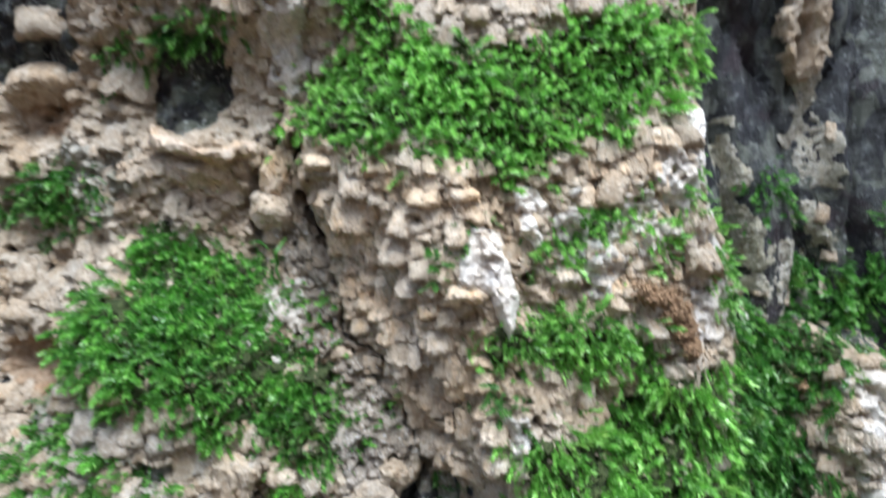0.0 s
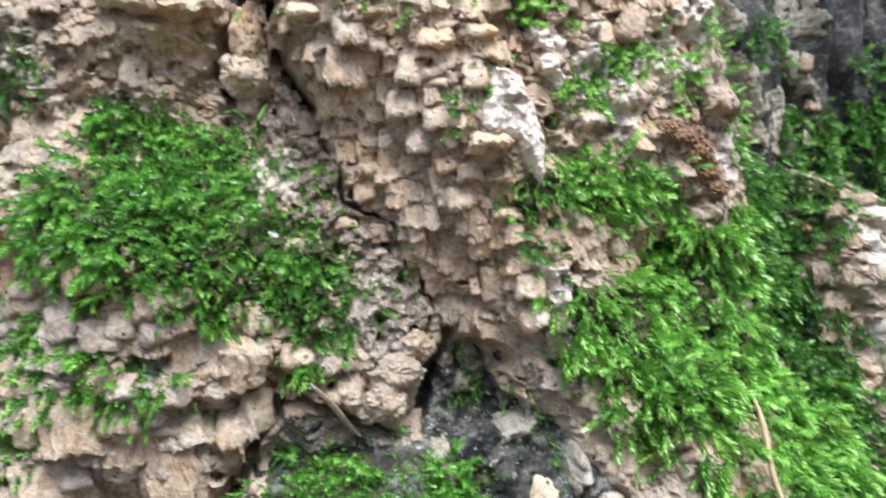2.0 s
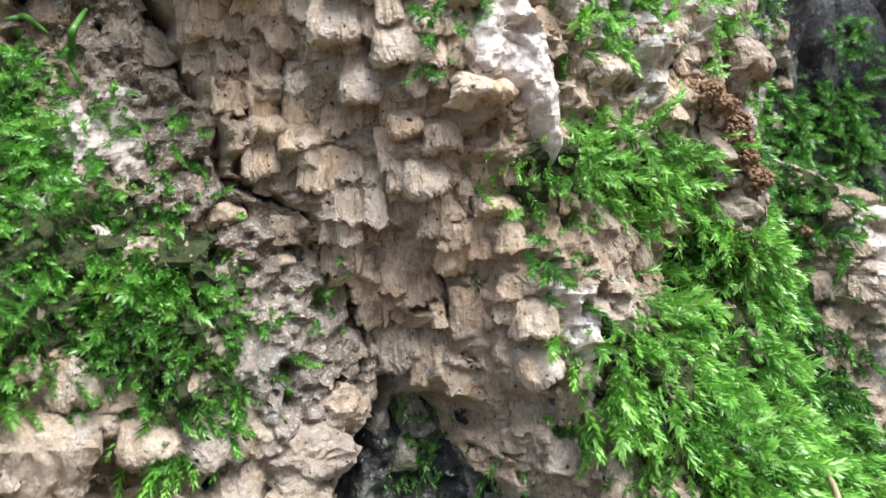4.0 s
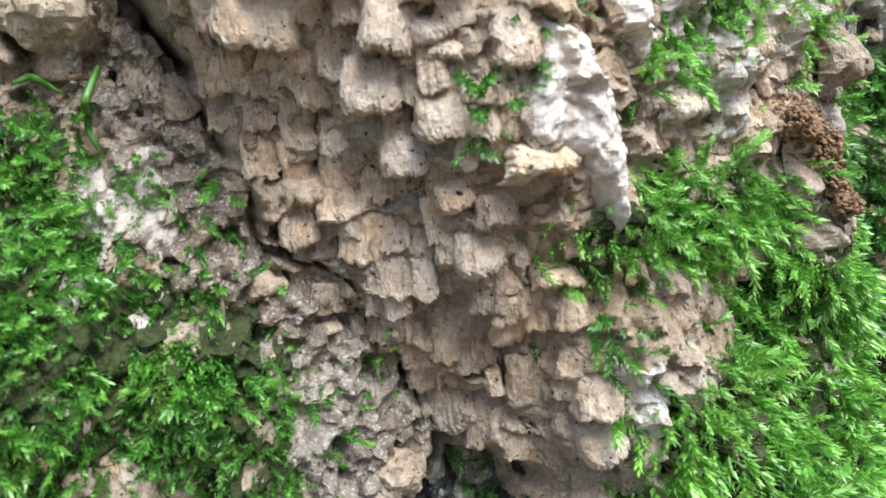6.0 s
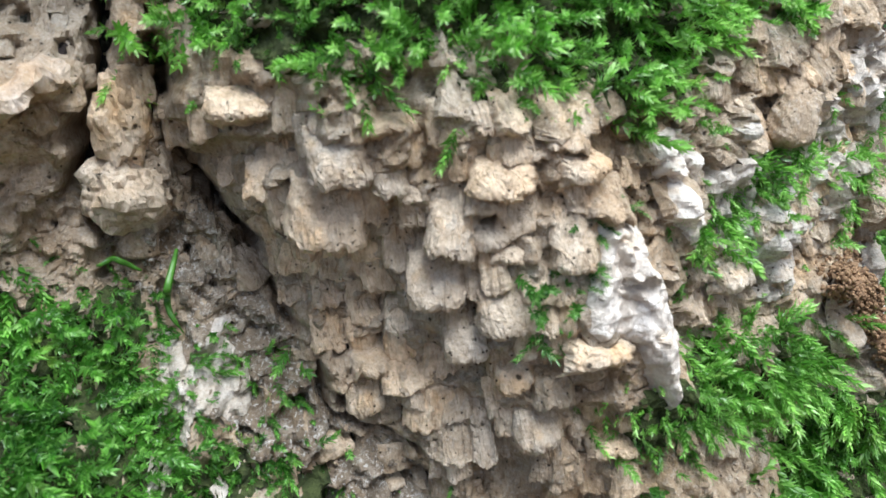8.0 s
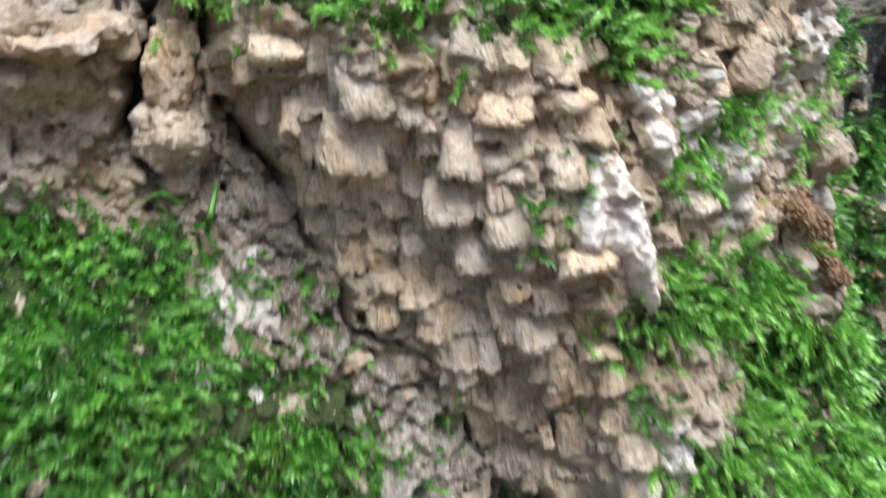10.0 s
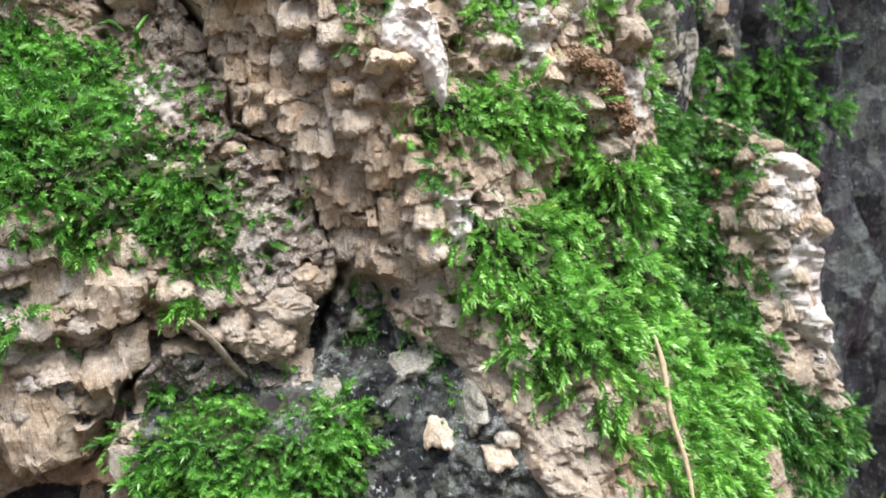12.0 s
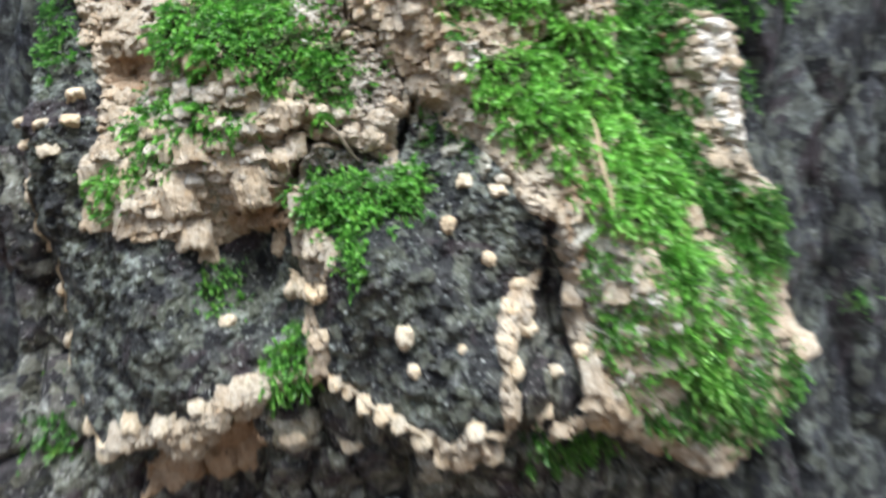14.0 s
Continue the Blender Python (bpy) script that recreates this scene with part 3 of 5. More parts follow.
M_CURTAIN = [(17, 547), (22, 552), (30, 557), (42, 557), (53, 567), (78, 568), (77, 551), (71, 543), (75, 532), (87, 518),
             (106, 501), (97, 485), (76, 490), (70, 515), (55, 519), (35, 517), (28, 522), (24, 533), (18, 538)]
M_SIDE = [(84, 588), (110, 589), (117, 579), (128, 568), (116, 565), (105, 551), (107, 536), (113, 526), (112, 505),
          (150, 481), (172, 466), (170, 446), (97, 485), (87, 518), (71, 538), (84, 568)]
M_SCATTER = [(32, 612), (57, 619), (70, 612), (61, 595), (41, 590), (24, 598)]
M_TOP = [(-46.0, 633.5), (-30.7, 628.7), (-13.1, 628.2), (-1.0, 623.0), (14.0, 621.0), (26.0, 619.0), (30.2, 627.2), (46.7, 631.5), (57.9, 639.3), (69.4, 654.7),
         (87.9, 661.0), (76.8, 669.7), (50.4, 667.9), (27.7, 661.5), (10.0, 654.1), (-10.1, 661.6), (-14.1, 678.4), (-30.5, 679.3), (-26.5, 658.3), (-39.7, 651.9)]
M_CORNER = [(-108.2, 660.9), (-91.6, 668.4), (-77.3, 673.1), (-64.9, 673.3), (-71.4, 663.8), (-86.7, 660.7), (-105.2, 656.3), (-108.3, 650.5)]
M_LEDGE = [(-149, 616), (-126, 627), (-105, 622), (-106, 612), (-117, 609), (-147, 607)]
M_BARK = [(-52, 512), (-36, 514), (-17, 514), (-2, 509), (-7, 496), (-18, 494), (-28, 493), (-30, 474), (-35, 477), (-37, 491), (-53, 497)]
M_SPOT = [(-97, 482), (-85, 481), (-85, 463), (-97, 463)]
M_STRIP = [(-69, 448), (-56, 455), (-55, 439), (-67, 416), (-77, 410), (-74, 435)]
M_STREAM = [(73, 528), (98, 482), (96, 458), (101, 434), (112, 430), (110, 408), (92, 416), (85, 450), (82, 479), (67, 489)]
M_LOW_EDGE = [(110, 430), (130, 418), (160, 420), (168, 396), (154, 386), (123, 380), (100, 390), (85, 398), (68, 408), (90, 416)]
M_LOW_FILM = [(52, 478), (98, 474), (134, 476), (152, 446), (140, 425), (110, 430), (66, 418), (54, 440)]
M_SPRIGS = [(-36, 560), (-12, 566), (-12, 545), (-24, 538), (-36, 546)]
M_EDGE = [(132, 493), (151, 489), (156, 475), (121, 478)]
M_MIDLINE = [(-2, 527), (6, 532), (3, 512), (-6, 508)]
DENSE = [M_LEFT, M_UNDER_WHITE, M_CURTAIN, M_SIDE, M_TOP, M_CORNER, M_LEDGE, M_STREAM]


def mossy(x, z):
    return np.max([inside(x, z, shape) for shape in DENSE], axis=0)


# dirty strip along the crack, with few nodules; its colour also carries shade
GRITTY = [(-50, 598), (-36, 597), (-31, 588), (-28, 577), (-19, 569), (-13, 559), (-9, 551), (-9, 540), (-24, 538), (-34, 545), (-30, 556), (-34, 566), (-42, 574), (-51, 580)]
# the white crust
W_MAIN = [(7, 607), (15, 604), (18, 595), (19.5, 587), (18, 580.5), (16.3, 579), (13.5, 583), (12, 588), (4, 589), (3, 592), (5, 600)]
CLUSTER_ZONE = [(110, 572), (138, 570), (138, 506), (112, 506)]


# ---- nodules of the crust ----
PROFILES = {  # outwards and up, from the top of the root round the lip to the underside
    "tubes": [(-0.2, 0.70), (0.02, 0.60), (0.14, 0.48), (0.26, 0.32), (0.37, 0.14), (0.47, -0.04), (0.56, -0.20), (0.63, -0.32), (0.67, -0.40), (0.665, -0.47), (0.61, -0.51), (0.46, -0.50), (0.24, -0.46), (0.05, -0.43), (-0.2, -0.40)],
    "shelf": [(-0.2, 0.60), (0.04, 0.52), (0.22, 0.45), (0.40, 0.36), (0.56, 0.25), (0.70, 0.12), (0.81, -0.01), (0.89, -0.13), (0.93, -0.23), (0.92, -0.31), (0.85, -0.38), (0.70, -0.43), (0.45, -0.44), (0.22, -0.46), (-0.2, -0.55)],
    "knob": [(-0.2, 0.50), (0.20, 0.50), (0.44, 0.48), (0.64, 0.43), (0.80, 0.35), (0.92, 0.22), (0.98, 0.07), (1.0, -0.08), (0.98, -0.22), (0.91, -0.34), (0.80, -0.42), (0.62, -0.46), (0.48, -0.55), (0.26, -0.58), (-0.2, -0.50)],
}


def nodule_arrays(kind, seed, across=25):
    """A stub of fungus tubes, 1 wide, 1 high and 1 proud; -y is outwards."""
    rs = np.random.RandomState(seed)
    prof = PROFILES[kind]
    u = np.linspace(-1, 1, across)
    power = rs.uniform(3.0, 6.0) if kind == "tubes" else rs.uniform(2.2, 3.6)
    flute = rs.uniform(-1, 1, across) * 0.05
    cut = np.repeat(rs.uniform(-0.05, 0.05, across), 3)[:across]
    lean, bow = rs.uniform(-0.12, 0.12), rs.uniform(-0.05, 0.22)
    sag = np.interp(u, np.linspace(-1, 1, 6), rs.uniform(-0.10, 0.10, 6))
    steps = rs.uniform(0.72, 1.12, 4 + seed % 3)
    proud = np.interp(u, np.linspace(-1, 1, 7), rs.uniform(0.86, 1.08, 7))
    if kind == "tubes":
        proud = proud * np.interp(u, np.linspace(-1, 1, 5 * len(steps)), np.repeat(steps, 5))
    shift = Vector((rs.uniform(0, 50), rs.uniform(0, 50), rs.uniform(0, 50)))
    verts = []
    for o, z in prof:
        for k, a in enumerate(u):
            full = max(0.0, 1 - abs(a) ** power) ** 0.5
            round_off = math.sqrt(max(0.35, 1 - 2.4 * z * z)) if kind == "knob" else 1.0
            p = Vector((0.5 * a * round_off * (0.84 + 0.16 * (0.5 - z)) + lean * (z - 0.5), -(o * full * proud[k] if o > 0 else o),
                        z + sag[k] * (0.5 - z) + bow * a * a * (0.5 - z)))
            p += (0.105 if kind == "knob" else 0.060) * noise.noise_vector(p * 2.4 + shift) + 0.042 * noise.noise_vector(p * 6.0 + shift) + 0.034 * noise.noise_vector(p * 14 + shift)
            if 0.05 < o and z > -0.45:
                p.y += flute[k] * full * {"tubes": 1.0, "shelf": 0.45, "knob": 0.40}[kind]
            p.z += (flute[k] * 0.6 + cut[k]) * (z < -0.15) * (0.2 if kind == "knob" else 1.0)
            verts.append(p)
    k = np.arange(len(verts)).reshape(len(prof), across)
    faces = np.stack([k[:-1, :-1], k[1:, :-1], k[1:, 1:], k[:-1, 1:]], -1).reshape(-1, 4)
    return np.array(verts), faces


def nodule_matrix(x, z, w, h, d, spin=0.0, sink=0.0006, sheet=None):
    """The pose and size of a nodule on the crust at x, z."""
    sheet = sheet or crust
    n = sheet.out(np.array([x]), np.array([z]))[0] * 0.6 + np.array([0, -0.4, 0])
    n /= np.linalg.norm(n)
    up = np.array([math.sin(spin), 0, math.cos(spin)])
    a = np.cross(-n, up)
    a /= np.linalg.norm(a)
    up = np.cross(a, -n)
    p = np.array([x, float(sheet.at(np.array([x]), np.array([z]))[0]), z]) - n * sink
    return Matrix(((a[0] * w, -n[0] * d, up[0] * h, p[0]), (a[1] * w, -n[1] * d, up[1] * h, p[1]), (a[2] * w, -n[2] * d, up[2] * h, p[2]), (0, 0, 0, 1)))


def nodule_shapes(kind, start, material, number=8):
    made = [solid("nodule", *nodule_arrays(kind, start + k), False) for k in range(number)]
    for me in made:
        me.materials.append(material)
    return made


# the nodules that stand out: x, z, width and height in millimetres
SHELVES = [
    (-4.4, 594.9, 9.1, 5), (-12.3, 598.8, 8.8, 7.1), (6.9, 588.2, 10.7, 5), (-21.7, 583.4, 6.4, 5.1), (9.2, 570.9, 7.5, 4.1), (-6.2, 605.1, 6.7, 4.6),
    (4.2, 602.9, 6.6, 4.9), (-10.5, 606.7, 6.7, 5.9), (-29, 570.2, 6.7, 4.2), (-24.4, 617.2, 8.6, 5.5), (-4.4, 612.9, 8.7, 4.7), (4.9, 613.7, 7.8, 4.5),
    (-4.6, 602.9, 6.2, 3.1), (3.9, 602, 5.7, 3.8), (-35.5, 624.4, 9.3, 4.6), (-18.2, 621.2, 7.3, 3.1), (-25.3, 609.5, 11.3, 7.7),
]
KNOBS = [
    (-9.3, 589.5, 7.1, 5.4), (-1, 575.5, 7.3, 6.5), (-3.8, 583.6, 5.8, 4.6), (1.4, 581.5, 6, 5), (8.1, 582.9, 3.5, 4), (12.9, 553.9, 6.8, 5.4),
    (13.3, 546.4, 7.6, 6.5), (-39.4, 569.2, 4.9, 2.5), (31.2, 592.7, 4.5, 3.9), (43.9, 567, 6.3, 4.5), (-20.3, 562.8, 3.3, 2.7), (36.7, 561.7, 5.2, 5.7),
    (-12.9, 614.3, 4.8, 4), (-18.2, 614.1, 4.8, 3.9), (-10.6, 606, 7.2, 6.2), (47.6, 621, 4.3, 4.9), (31.1, 594.4, 3.7, 3.7), (29.4, 621.1, 3.8, 3.2),
]
TUBES_UPPER = [
    (-0.5, 586.8, 5, 3.5), (1.7, 590.9, 5, 4.1), (-17.5, 582.2, 7.6, 4.2), (-22, 587.5, 5.1, 5.1), (-16.6, 587.3, 5.9, 5.1), (-21.5, 592.4, 5.1, 4.3),
    (-17, 591.3, 5.1, 4.2), (-12.3, 584.7, 5, 5), (-8.8, 585.9, 4.2, 4.2), (-23.7, 578.7, 5.9, 5.1), (-14.6, 576.8, 7.1, 5.2), (-6.4, 579.4, 3.3, 5),
    (-10.4, 577.5, 4.2, 4.2), (-24.8, 600, 5.2, 4.3), (-30.8, 595.1, 5.2, 4.3), (29.4, 587.5, 4.3, 5.4), (23.6, 601.8, 2.5, 3.4), (13.9, 605.1, 5.8, 3.7),
    (-29.4, 601.1, 5.2, 4.3), (-26, 594.8, 5.2, 4.3), (-21.5, 601.5, 5.1, 5.1), (-27.4, 588.8, 4.7, 4.3),
]
TUBES_LOWER = [
    (-10.6, 571.2, 7.1, 5.2), (-13.9, 568.3, 3.5, 4.3), (-12, 564.1, 6.7, 7.5), (-7.7, 563.5, 5.8, 5.2), (-0.8, 563.3, 6.6, 5), (-3.3, 566.3, 5.8, 4.2),
    (3, 567.3, 5, 5), (7.4, 562.9, 4.3, 5), (-7.3, 554.2, 5.2, 5.8), (3.6, 554.6, 3.5, 5), (-1, 554.8, 6.7, 5), (-3.5, 547.2, 7.9, 5.9),
    (1.7, 548.7, 5, 5.8), (30.6, 565.7, 6.2, 4.5), (26.9, 570.3, 4.4, 5.3), (-4.4, 571, 5.8, 5), (0.1, 569.5, 5, 5), (-20.3, 567.3, 5, 3.3),
    (7, 557.9, 4.2, 5.8), (-3.8, 559.1, 5.8, 4.2),
]
TUBES_TOP = [
    (0.7, 609.2, 5.4, 3.2), (5.6, 609.7, 6, 3.2), (1.5, 617.3, 4.5, 3.7), (-15, 617.3, 4.6, 3.2), (-30.3, 617.8, 4.8, 4.9), (14.5, 611.2, 3.1, 3.1),
    (11.8, 614.5, 3.9, 3.9), (28.5, 588.3, 4.2, 4.2), (41.6, 600.9, 5.8, 5), (51.3, 604.2, 4.5, 5.4), (-2, 617.1, 5.2, 3.7), (-8.3, 615.2, 4.6, 3.8),
    (-22.9, 604.4, 5.7, 4.9), (-15.1, 609.2, 3.9, 3.9), (-31.3, 609.7, 4.9, 4.9), (5.3, 605.2, 4.5, 3), (-6.2, 608.1, 4.6, 3.1), (-24.2, 600.2, 4.9, 4.1),
    (-28.6, 601.1, 5, 4.1),
]
LUMPS_LEFT = [
    (-74.4, 555.6, 12.4, 6.8), (-73.4, 546.2, 6.9, 5.8), (-68.1, 543, 8.2, 7), (-67.4, 556.2, 7.2, 4.8), (-61.6, 552.9, 7.2, 4.9), (-55.3, 537.8, 12.4, 7.1),
    (-50.8, 548.9, 7.4, 7.4), (-60.5, 540.7, 9.3, 7), (-65.2, 531.8, 7.1, 8.3), (-75.7, 518.2, 8.1, 7), (-75.7, 525.3, 10.6, 5.8), (-83, 547.6, 8.7, 6.5),
    (-86.1, 539.3, 9.7, 6.4), (-42.7, 539.7, 8.6, 6.1), (-34.4, 538, 8.7, 6.2), (-59, 530.8, 9.4, 7.1), (-46.5, 534, 9.7, 4.9), (-78.4, 540.6, 7.7, 6.6),
    (-82.9, 530, 9.8, 6.5), (-76.9, 533.7, 12.1, 5.1), (-70.7, 525.6, 10.2, 5.7), (-79.8, 522, 12.2, 5.5), (-60.1, 522.8, 7.1, 8.3),
    (-56.2, 524, 6, 7.2), (-49.4, 524.1, 6.1, 6.1),
]
CLUSTER = [
    (113.2, 563.7, 6.5, 5.2), (118.3, 561.7, 5.9, 4.9), (115.6, 556.3, 6.4, 5.1), (122.1, 558.7, 6.5, 5.2), (110.3, 557.9, 5.5, 4.8), (119.9, 547.7, 7.2, 5.4),
    (113.4, 546, 6.7, 4.8), (123.1, 545.8, 6.7, 5.4), (118.3, 540.8, 7.1, 5.4), (128.4, 544.5, 6.3, 6.6), (123.3, 566.4, 5.9, 4.9), (124.8, 553.9, 6.7, 5.1),
    (128.3, 550.7, 6.4, 5.4), (117.8, 551.7, 5.8, 4.8), (128.8, 560.1, 6.5, 5.5), (131.5, 555.3, 5.5, 5.5), (118.8, 535.4, 6.3, 4.7), (122.6, 530.7, 5.6, 5.3),
    (126.7, 507.6, 6.6, 10.4), (120.2, 521.2, 5.6, 5.3), (124.4, 525.2, 5.3, 5.3), (115.9, 514, 6.2, 5.3),
]
CREAM_LONE = [
    (11.9, 506.8, 7.3, 6), (22.7, 502.8, 6.3, 4.6), (25.1, 506.6, 5.9, 3.3), (27.8, 513.2, 6.3, 4.2), (4, 491.6, 6.8, 6), (-16.6, 454.2, 7.3, 6.9),
    (-14.2, 441.4, 5.2, 4.8), (17.1, 477.3, 5.9, 5.4), (26.9, 466.4, 9.7, 4.6), (19, 448.1, 6.3, 5), (-47.1, 453.3, 5.4, 4.6), (-78.9, 435.3, 8.9, 5.1),
    (31, 411.2, 9, 6.9), (48.9, 439.3, 6.6, 6.1), (58.9, 409, 13.3, 7.1), (-53.6, 437.8, 7.1, 5.8), (-58.6, 469.3, 11.2, 7.3), (-89, 458.5, 8.5, 4.3),
    (3.8, 448, 3.7, 3.2), (-61.8, 466.7, 6.4, 4.3),
]
RIM_MIDDLE = [
    (-44.2, 435.9, 6.2, 5.4), (-39.3, 432.4, 7, 5.3), (-33.5, 427.4, 7.4, 5.3), (-26.2, 424.7, 7.7, 5.3), (-20.3, 422, 6.9, 5.7), (-13, 416.7, 9, 6.5),
    (-5.7, 409.8, 8.3, 6.2), (1.3, 407.9, 8.3, 5.8), (5.9, 420.3, 7, 5.3), (11.3, 409.1, 8.8, 5.9), (24, 459, 7.2, 7.2), (27.9, 451.8, 7.7, 7.2),
    (20.9, 439.7, 7.1, 9.2), (-3.9, 398.6, 7.2, 5.1),
]
RIM_LEFT = [
    (-175.9, 537.3, 5.3, 6.3), (-173.9, 527.5, 5.8, 6.8), (-173, 517, 5.4, 6.8), (-173.7, 507.1, 5.9, 6.9), (-171.2, 495.5, 6.5, 7.5), (-170, 485.5, 6.5, 7.5),
    (-167.7, 474.2, 7.1, 7.6), (-171, 461.5, 6.6, 8.7), (-170.7, 450.1, 6.1, 8.7), (-171.3, 437, 5.6, 10.1), (-168.6, 426.6, 6.5, 8.5), (-159.6, 413.1, 8.3, 8.3),
    (-149.8, 405.5, 11.1, 8.2), (-147.4, 545.8, 8.1, 5.7), (-158, 545.3, 7.2, 5.3), (-169.7, 547.8, 6.3, 4.8), (-146.3, 557.5, 8.1, 5.7), (-156.9, 534.6, 9.6, 5.3),
    (-167.3, 538.2, 6.3, 4.3), (-134.2, 418.3, 12, 10.5), (-115.5, 421, 11.5, 7.8), (-100.8, 429.4, 8.8, 7.5),
]
LUMPS_LOW_RIGHT = [
    (76.1, 431.9, 19.6, 6.5), (67.6, 427.3, 13.1, 6.6), (60.3, 446.1, 13.1, 8.7), (87, 449.3, 15, 6.4), (151.2, 426.4, 21.1, 7.4), (164.9, 413.9, 19.2, 8.5),
    (77.2, 421.1, 15.4, 7.5), (56.3, 421.9, 8.8, 13.2), (65.2, 461.5, 13, 6.5), (74.1, 469.5, 12.9, 6.4), (149.5, 473.8, 10, 6), (133.5, 469, 12.1, 7.2),
    (101.7, 444.6, 13.1, 6.5), (48.1, 460.7, 8.7, 8.7), (50.5, 431.4, 7.9, 11), (122.9, 454.7, 11.7, 6.1),
]
LUMPS_LOW_LEFT = [
    (-140.4, 506.4, 15.3, 12), (-121.9, 503.2, 12, 9.7), (-106.7, 556.4, 12.5, 7.1), (-109.2, 537.9, 12, 11.1), (-94.7, 528.5, 13.7, 8.8), (-81.3, 523.1, 13.3, 9.7),
    (-76.3, 539.2, 11.9, 8.8), (-73.1, 511.9, 15.7, 15.7), (-101.7, 510.6, 15.6, 15.6), (-98.4, 494.9, 13.3, 13.3), (-96.5, 485, 11, 6.6), (-81.9, 548.5, 11, 7.5),
    (-88.2, 562.8, 11.2, 6.7), (-56.8, 543.4, 9.9, 5.4), (-145.6, 583, 14.4, 8.2), (-120.4, 586.3, 16.4, 9.4), (-66.1, 487.3, 6.7, 11.1), (-48.5, 487.7, 10.3, 9),
    (-39.6, 482.8, 8.9, 8.9), (-53.1, 479.8, 8.9, 8.9),
]
UPPER_LEFT = [
    (-58.1, 665.5, 14.5, 8.1), (-61.1, 654.2, 11.4, 7.3), (-102.5, 633.8, 8.5, 6.8), (-98.5, 652.7, 15.1, 8.4), (-131.1, 655.5, 21.5, 12.6), (-107.7, 640.5, 10.3, 6.9),
    (-129.6, 673.6, 19.5, 10.6), (-85.6, 623.9, 6.8, 5.1), (-90.7, 623.9, 6.8, 5.1), (-107.2, 630.6, 6.9, 6.9), (-121.5, 602.0, 8.5, 6.8), (-124.1, 586.5, 14.9, 6.6),
    (-110.9, 600.2, 8.3, 6.7), (-130.5, 593.2, 10.1, 6.8), (-129.2, 579.9, 11.6, 6.6), (-107.1, 559.9, 9.1, 6.1),
]
UPPER_RIGHT = [
    (11.9, 658.0, 9.3, 4.7), (40.7, 666.9, 9.3, 6.2), (-0.6, 655.0, 3.8, 3.1), (13.3, 653.7, 3.7, 3.1), (52.3, 622.8, 9, 7.5), (44.2, 625.6, 5.9, 5.9),
    (62.3, 643.7, 7.7, 6.2), (66.2, 630.5, 7.8, 6.3), (67.7, 609.6, 9.4, 11), (48.3, 600.1, 8.9, 5.9), (33.2, 620.6, 5, 5), (32.5, 592.9, 7.2, 5.2),
    (32.3, 585.8, 7.1, 5.7), (69.9, 597.0, 9.4, 7.8), (85.8, 588.7, 6.5, 6.5), (95.7, 670.2, 8.6, 6.9), (21.5, 666.6, 9.4, 4.7), (123.5, 610.1, 7.2, 7.2),
    (120.0, 597.5, 7.1, 5.3),
]

rng = np.random.RandomState(7)
CLEAN_LIT_TUBES, CLEAN_LIT_SHELF = nodule_shapes("tubes", 200, CLEAN_LIT, 12), nodule_shapes("shelf", 220, CLEAN_LIT)
TUBES, SHELF = nodule_shapes("tubes", 200, NODULE, 12), nodule_shapes("shelf", 220, NODULE)
PALE_KNOB, PALE_SHELF = nodule_shapes("knob", 264, CREAM), nodule_shapes("shelf", 270, CREAM)


def row_of_nodules(rows, shapes, proud, name="nodule", parent=None, sheet=None, more=1.12, label=""):
    for x, z, w, h in rows:
        if any(((x - a) / c) ** 2 + ((z - b) / d) ** 2 < 0.5 for a, b, c, d, _ in HOLLOWS) or inside(np.array([x / 1000]), np.array([z / 1000]), W_MAIN)[0] > 0.0005:
            continue
        m = nodule_matrix(x / 1000, z / 1000, w * more / 1000, h * more / 1000, proud * min(w, h * 1.2) / 1000, rng.uniform(-0.15, 0.15), sheet=sheet)
        put(name, shapes[rng.randint(len(shapes))], None, parent or fungus, m, label)


row_of_nodules(SHELVES, CLEAN_LIT_SHELF, 0.85)
row_of_nodules(KNOBS, CLEAN_LIT_SHELF, 0.8)
# lower tubes take the darker copy, upper ones the brightened copy
row_of_nodules(TUBES_LOWER, TUBES, 0.6)
for rows in (TUBES_UPPER, TUBES_TOP):
    row_of_nodules(rows, CLEAN_LIT_TUBES, 0.6)
row_of_nodules(CLUSTER, SHELF + TUBES, 0.8, more=1.08)
for rows in (LUMPS_LEFT, LUMPS_LOW_RIGHT, LUMPS_LOW_LEFT, UPPER_LEFT, UPPER_RIGHT):
    row_of_nodules(rows, SHELF + TUBES, 0.65)
row_of_nodules(RIM_MIDDLE, PALE_SHELF, 0.9, sheet=bark, more=1.1, label="cream growing margin of the fungus")
row_of_nodules(RIM_LEFT, PALE_SHELF, 0.7, sheet=bark, more=1.0, label="cream growing margin of the fungus")

# small separate fruit bodies on the dark bark
for x, z, w, h in CREAM_LONE:
    m = nodule_matrix(x / 1000, z / 1000, w * 1.1 / 1000, h * 1.1 / 1000, 0.8 * h / 1000, rng.uniform(-0.2, 0.2), sheet=bark)
    tagged(put("small_bracket", (PALE_KNOB + PALE_SHELF)[rng.randint(16)], None, None, m), "small cream fungus bracket on blackish bark", "fungus", "small brackets on the bark")

marked = np.array([p[:2] for rows in (SHELVES, KNOBS, TUBES_UPPER, TUBES_LOWER, TUBES_TOP, LUMPS_LEFT, CLUSTER, LUMPS_LOW_RIGHT, LUMPS_LOW_LEFT) for p in rows]) / 1000


